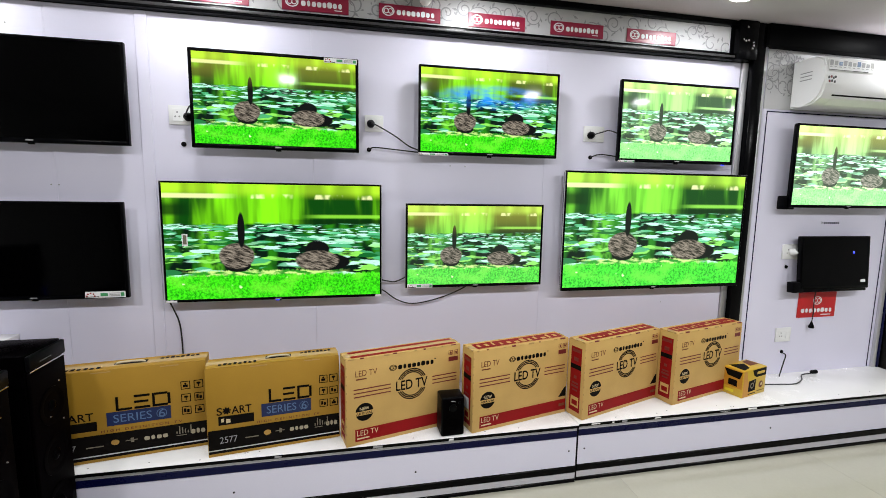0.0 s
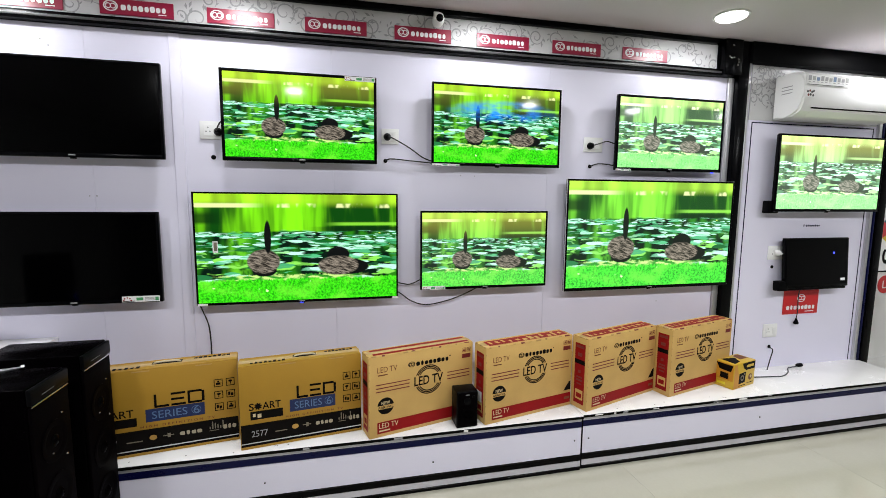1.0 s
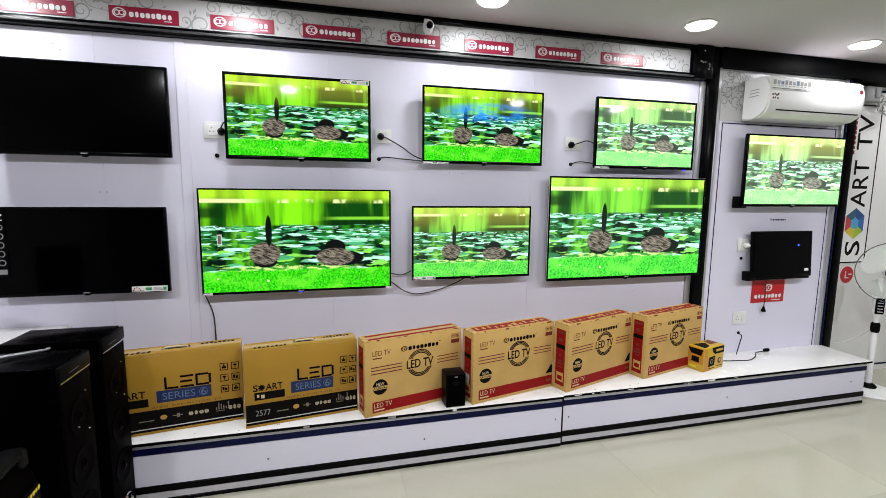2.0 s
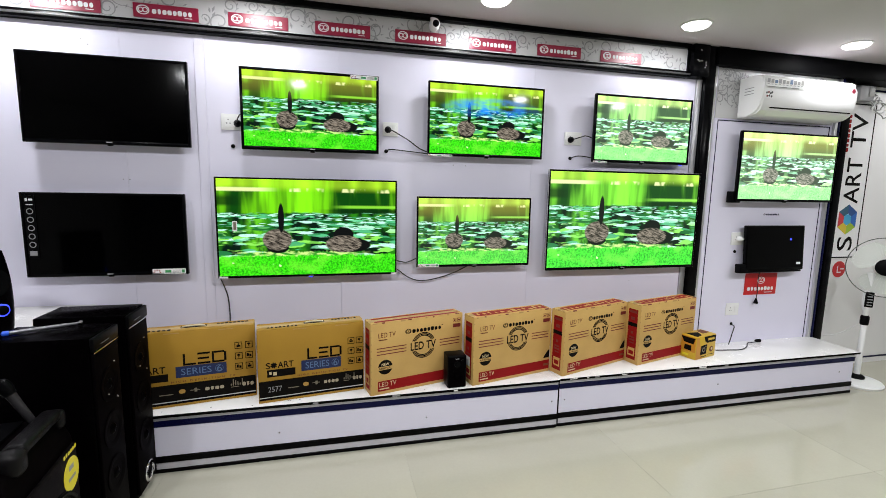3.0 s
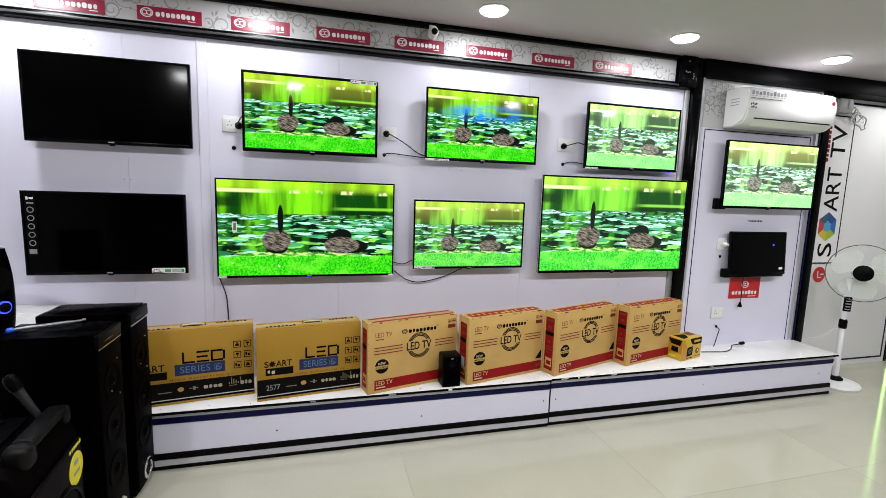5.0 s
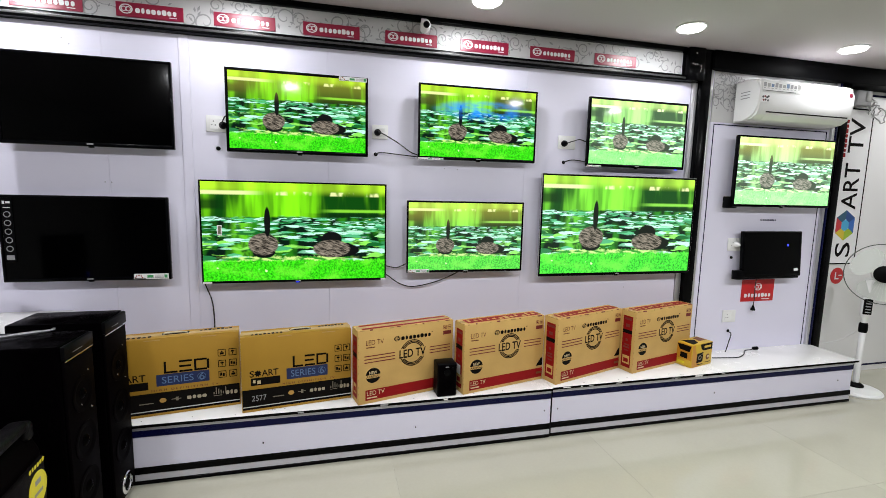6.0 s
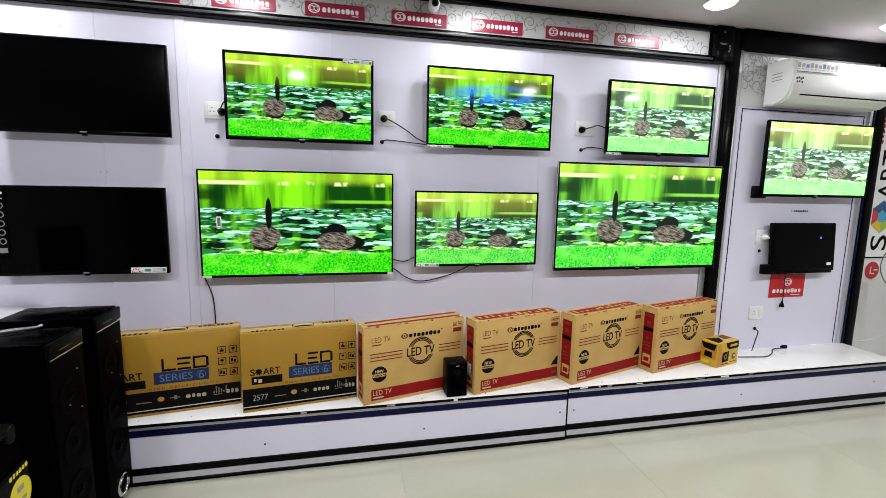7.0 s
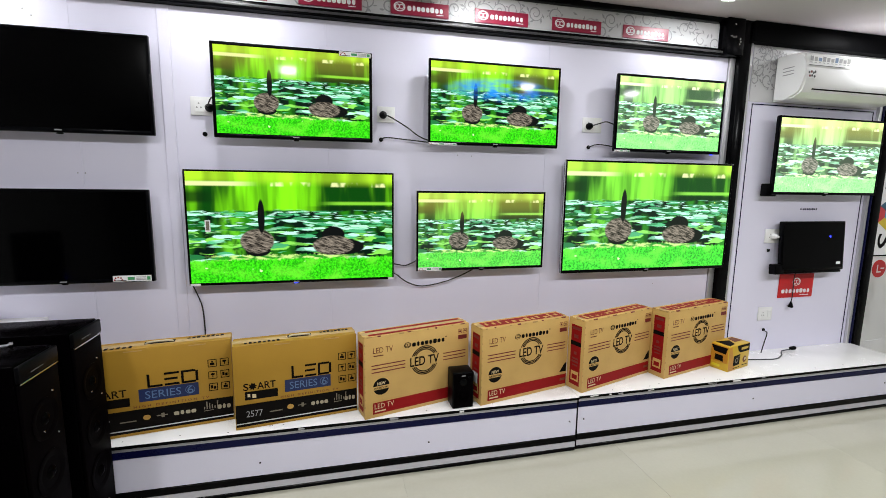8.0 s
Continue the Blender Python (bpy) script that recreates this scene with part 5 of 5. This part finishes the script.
cable([(3.04, -0.03, 0.90), (3.05, -0.012, 0.82), (3.052, -0.014, 0.72), (3.050, -0.012, 0.66)], "black cable hanging over the red card", 0.003)
hp = thing("plug", "black plug hanging below the red card", "plug", "mains plugs", pose(3.050, -0.012, 0.665))
part("body", lathe([(0.004, 0), (0.008, -0.012), (0.016, -0.034), (0.016, -0.042)], 14), M_SATIN, hp)
cable([(3.81, 0.02, 0.31), (3.87, -0.05, 0.345), (3.92, -0.12, 0.42), (3.95, -0.18, 0.50)], "thin white cable drooping to the fan", 0.003, M_PLASTIC)
for x, z, nm in ((-0.640, 1.664, "wall_hole"), (0.203, 1.668, "wall_hole"), (1.414, 1.668, "wall_hole"), (2.822, 1.027, "wall_hole"), (2.860, 0.466, "wall_hole")):
    part(nm, lathe([(0.011, 0), (0.011, 0.004), (0.006, 0.005)], 16, m=pose(x, WALL - 0.0006, z, 90)), M_SATIN, wall_north if x < 2.3 else wall_bay, "black cable grommet")
for x, z in ((-1.185, 1.470), (-1.155, 1.470), (-1.33, 2.165), (-1.30, 2.14), (0.62, 1.60), (0.70, 1.598), (1.93, 0.83)):
    part("screw_hole", lathe([(0.0032, 0), (0.0025, 0.001)], 10, m=pose(x, WALL - 0.0006, z, 90)), M_GREY, wall_north)

# feature stickers on the switched-off television, small sticker on the large one
fs = part("feature_strip", boxed(0.018, 0.062, -0.0008, 0.0034, 0.10, 0.415, 0.0004, 1), M_SATIN, tv_b2, "dark strip of feature stickers")
for i in range(5):
    part("ring_print", ring_flat(0.011, 0.015, 20, cx=0.040, cz=0.335 - 0.042 * i, y=-0.0014), M_GREY, fs)
bars([(0.024, 0.034, 0.385, 0.400), (0.038, 0.056, 0.388, 0.398), (0.026, 0.055, 0.366, 0.370)], M_WHITE, fs, y=-0.0014)
bars([(0.024, 0.056, 0.112, 0.135)], M_GREY, fs, "printed_patch", -0.0014)
part("small_sticker", rect(bmesh.new(), 0.082, 0.106, 0.262, 0.318, 0.0028), M_WHITE, tv_ll, "small white sticker")
part("sticker_print", rect(bmesh.new(), 0.087, 0.101, 0.270, 0.312, 0.0022), M_DIMINK, tv_ll)
part("corner_label", boxed(0.955, 0.985, -0.0035, -0.0021, 0.001, 0.010, 0.0003, 1), M_WHITE, tv_ll)
part("corner_label", boxed(0.004, 0.05, -0.0035, -0.0021, 0.001, 0.010, 0.0003, 1), M_WHITE, tv_ll)
part("standby_light", boxed(0.48, 0.50, 0.002, 0.008, -0.004, -0.0004, 0.001, 1), M_BLUEDOT, tv_ll, "blue standby light")
part("standby_light", boxed(0.665, 0.685, 0.002, 0.008, -0.005, -0.0004, 0.001, 1), M_BLUEDOT, tv_ur, "blue standby light")
part("bracket_arm", boxed(-0.02, 0.06, 0.02, 0.07, -0.012, 0.07, 0.006), M_SATIN, tv_rt, "black bracket end")

# camera on the fascia
cc = thing("security_camera", "small white dome security camera under the ceiling trim", "security camera", m=pose(0.470, -0.030, 2.384))
part("mount", boxed(-0.018, 0.018, -0.012, -0.0005, 0.0, 0.05, 0.004), M_PLASTIC, cc)
part("shell", lathe([(0.011, -0.035), (0.025, -0.031), (0.030, -0.013), (0.030, 0.011), (0.023, 0.026), (0.009, 0.030)], 24, m=pose(0, -0.04, 0.0, 70)), M_PLASTIC, cc)
part("lens", lathe([(0.018, 0), (0.018, 0.006), (0.010, 0.010), (0.003, 0.011)], 20, m=pose(0, -0.071, -0.004, 95)), M_BLACK, cc, "black lens window")

# upright sign on the partition
sg = thing("upright_sign", "white upright lettered sign with black outline on the partition", "sign", m=pose(3.862, 0.0985, 0.945))
W, HH = 0.31, 1.245
part("board", boxed(0, W, -0.004, 0.0, 0, HH, 0.001, 1), M_WHITE, sg)
for x0, x1, z0, z1 in ((0, 0.010, 0, HH), (W - 0.010, W, 0, HH), (0.010, W - 0.010, 0, 0.010), (0.010, W - 0.010, HH - 0.010, HH)):
    part("outline", boxed(x0, x1, -0.0055, -0.0041, z0, z1), M_INK, sg)
up = Matrix.Translation((0.262, -0.0052, 0)) @ Matrix.Rotation(radians(-90), 4, "Y")
words("S", 0.06, 0.022, 0.12, 0.16, M_INK, sg, 0, 0.006, m=up)
words("ART", 0.45, 0.022, 0.37, 0.16, M_INK, sg, 0, 0.006, m=up)
words("TV", 0.90, 0.022, 0.27, 0.16, M_INK, sg, 0, 0.006, m=up)
cols = [(0.02, 0.07, 0.24), (0.03, 0.10, 0.16), (0.55, 0.04, 0.05), (0.65, 0.50, 0.04), (0.33, 0.48, 0.03), (0.03, 0.13, 0.45)]
for i in range(6):
    a0, a1 = math.pi / 6 + i * math.pi / 3, math.pi / 6 + (i + 1) * math.pi / 3
    bm = bmesh.new()
    bm.faces.new([bm.verts.new((0.155 + q * 0.112 * math.cos(a), -0.0052, 0.32 + q * 0.125 * math.sin(a))) for q, a in ((0.40, a0), (1, a0), (1, a1), (0.40, a1))])
    part("hexagon_facet", bm, surface("facet_ink", cols[i], 0.35), sg)
part("hexagon_core", disc_flat(0.05, 6, cx=0.155, cz=0.32, y=-0.0050), surface("cyan_ink", (0.06, 0.36, 0.60), 0.35), sg)
name_blocks(sg, 0.86, 0.200, 0.30, 0.034, 8, 0.0, M_REDINK, m=up)
rl = thing("round_sign", "round red logo sticker on the partition", "sign", m=pose(4.005, 0.0985, 0.848))
part("disc", lathe([(0.068, 0), (0.068, 0.003)], 36, m=pose(0, 0, 0, 90)), M_RED, rl)
bars([(-0.025, -0.014, -0.03, 0.03), (-0.014, 0.02, -0.03, -0.02), (0.012, 0.05, -0.002, 0.008)], M_WHITE, rl, "logo_bar", -0.0042)

# junction box with a coil of wire beside the air conditioner
jb = thing("junction_box", "grey junction box with loose coiled wires", "junction box", m=pose(3.885, 0.099, 2.20))
part("body", boxed(0, 0.145, -0.07, -0.0005, 0, 0.112, 0.006), M_GREY, jb)
part("lid", boxed(0.085, 0.140, -0.076, -0.0705, 0.030, 0.100, 0.004), M_GREYCABLE, jb)
rnd = random.Random(7)
for k in range(6):
    r = 0.032 + 0.007 * k
    cx, cz = 0.175 + 0.012 * k, 0.045 - 0.018 * k + rnd.uniform(-0.02, 0.02)
    tilt = rnd.uniform(-0.8, 0.8)
    loop = [(r * 1.25 * math.cos(2 * math.pi * i / 22), r * 0.7 * math.sin(2 * math.pi * i / 22)) for i in range(22)]
    part("wire", sweep([(cx + p * math.cos(tilt) - q * math.sin(tilt), -0.025 - 0.010 * k + 0.012 * math.sin(i), cz + p * math.sin(tilt) + q * math.cos(tilt)) for i, (p, q) in enumerate(loop)], 0.0045, 6, closed=True), M_GREYCABLE if k % 2 else M_PLASTIC, jb)

# ---- pedestal fan ----
fan = thing("pedestal_fan", "white pedestal fan with clear blades and black hub, at rest", "fan", m=pose(3.885, -0.215, 0))
part("base", lathe([(0.163, 0.0), (0.168, 0.014), (0.158, 0.026), (0.10, 0.034), (0.045, 0.042), (0.03, 0.06)], 44), M_PLASTIC, fan)
part("base_collar", lathe([(0.05, 0.0425), (0.052, 0.052), (0.040, 0.066), (0.0215, 0.074)], 28), M_SATIN, fan, "black base collar")
part("lower_tube", lathe([(0.020, 0.05), (0.020, 0.50), (0.017, 0.505)], 20), M_PLASTIC, fan)
part("clamp", lathe([(0.024, 0.47), (0.028, 0.485), (0.028, 0.53), (0.022, 0.545)], 22), M_SATIN, fan, "black height clamp")
part("upper_tube", lathe([(0.017, 0.53), (0.018, 0.58), (0.030, 0.60), (0.034, 0.70), (0.028, 0.76), (0.02, 0.775)], 22), M_PLASTIC, fan)
ctl = part("control_panel", boxed(-0.026, 0.026, -0.040, -0.026, 0.615, 0.735, 0.006), M_SATIN, fan, "black control panel", pose(0, 0, 0, 0, 0, -40))
for i in range(4):
    part("button", boxed(-0.016, 0.016, -0.046, -0.0405, 0.63 + 0.022 * i, 0.638 + 0.022 * i, 0.002), M_GREY, ctl)
head = (Matrix.Translation((0.040, -0.055, 0.928)) @ Matrix.Rotation(radians(-52), 4, "Z") @ Matrix.Rotation(radians(84), 4, "X"))
part("motor", lathe([(0.03, -0.14), (0.055, -0.12), (0.062, -0.06), (0.058, -0.015), (0.03, -0.01)], 28, m=head), M_PLASTIC, fan)
part("neck", boxed(-0.02, 0.05, -0.028, 0.028, 0.765, 0.88, 0.01), M_PLASTIC, fan)
for k in range(3):
    bm = bmesh.new()
    rows = []
    for i in range(9):
        f = i / 8
        r = 0.055 + 0.147 * f
        half = radians(20 + 30 * math.sin(math.pi * min(1, f * 0.8 + 0.1)))
        rows.append([bm.verts.new((r * math.cos(a), r * math.sin(a), 0.016 + 0.018 * math.sin((a / half) * 1.2))) for a in [half * (j / 5 - 1) for j in range(11)]])
    for p, q in zip(rows, rows[1:]):
        for j in range(10):
            bm.faces.new((p[j], p[j + 1], q[j + 1], q[j]))
    bmesh.ops.solidify(bm, geom=bm.faces[:], thickness=0.002)
    part("blade", bm, M_GLASS, fan, "translucent blade", head @ pose(0, 0, 0, 0, 0, 120 * k + 20))
part("hub", lathe([(0.052, 0.002), (0.054, 0.02), (0.050, 0.052), (0.02, 0.058)], 28, m=head), M_PLASTIC, fan)
part("hub_badge", lathe([(0.062, 0.066), (0.062, 0.070), (0.050, 0.076), (0.01, 0.078)], 32, m=head), M_SATIN, fan, "black centre badge")
part("guard_rim", sweep([(0.222 * math.cos(2 * math.pi * i / 56), 0.222 * math.sin(2 * math.pi * i / 56), 0.015) for i in range(56)], 0.0033, 8, closed=True), surface("dark_grey_rim", (0.09, 0.10, 0.09), 0.4), fan, "grey guard rim", head)
wire = None
for front in (True, False):
    for i in range(48):
        a = 2 * math.pi * i / 48
        c, s = math.cos(a), math.sin(a)
        if front:
            pts = [(0.052 * c, 0.052 * s, 0.068), (0.13 * c, 0.13 * s, 0.064), (0.19 * c, 0.19 * s, 0.045), (0.221 * c, 0.221 * s, 0.018)]
        else:
            pts = [(0.06 * c, 0.06 * s, -0.045), (0.14 * c, 0.14 * s, -0.04), (0.20 * c, 0.20 * s, -0.02), (0.221 * c, 0.221 * s, 0.012)]
        if i == 0:
            wire = mesh_of(sweep(pts, 0.00035, 4), "guard_wire", M_PLASTIC)
        ob = new("guard_wire", wire)
        ob.parent = fan
        ob.matrix_basis = head @ pose(0, 0, 0, 0, 0, 360 * i / 48)

# ---- lamps in the ceiling ----


def downlight(x, y, watts):
    d = thing("downlight", "round recessed white ceiling downlight, lit", "ceiling light", "ceiling downlights", pose(x, y, CEILING))
    part("rim", lathe([(0.084, 0.0), (0.086, -0.004), (0.082, -0.007), (0.075, -0.006), (0.074, -0.001)], 32), M_PLASTIC, d)
    part("diffuser", lathe([(0.073, -0.0025), (0.072, -0.012), (0.064, -0.018), (0.02, -0.021)], 32), M_LENS, d, "glowing diffuser")
    la = bpy.data.lights.new("lamp", "AREA")
    la.shape, la.size, la.energy, la.color = "DISK", 0.13, watts, LAMP_COLOUR
    lo = new("lamp", la)
    lo.parent = d
    lo.location = (0, 0, -0.024)


for lx, ly, lw in LAMPS:
    downlight(lx, ly, lw)

# ---- floor tiles ----
tile = mesh_of(boxed(-0.6044, 0.6044, -0.3994, 0.3994, -0.0014, 0.0, 0.0004, 1), "tile", M_TILE)
for i in range(-3, 6):
    for j in range(-7, 2):
        tx, ty = 0.26 + 1.21 * (i + 0.5), -1.12 + 0.8 * (j + 0.5)
        if X0 - 0.3 < tx < X1 + 0.2 and ty > Y0 - 0.1:
            ob = new("tile", tile)
            ob.parent = FLOOR
            ob.location = (tx, ty, 0)
ob = None
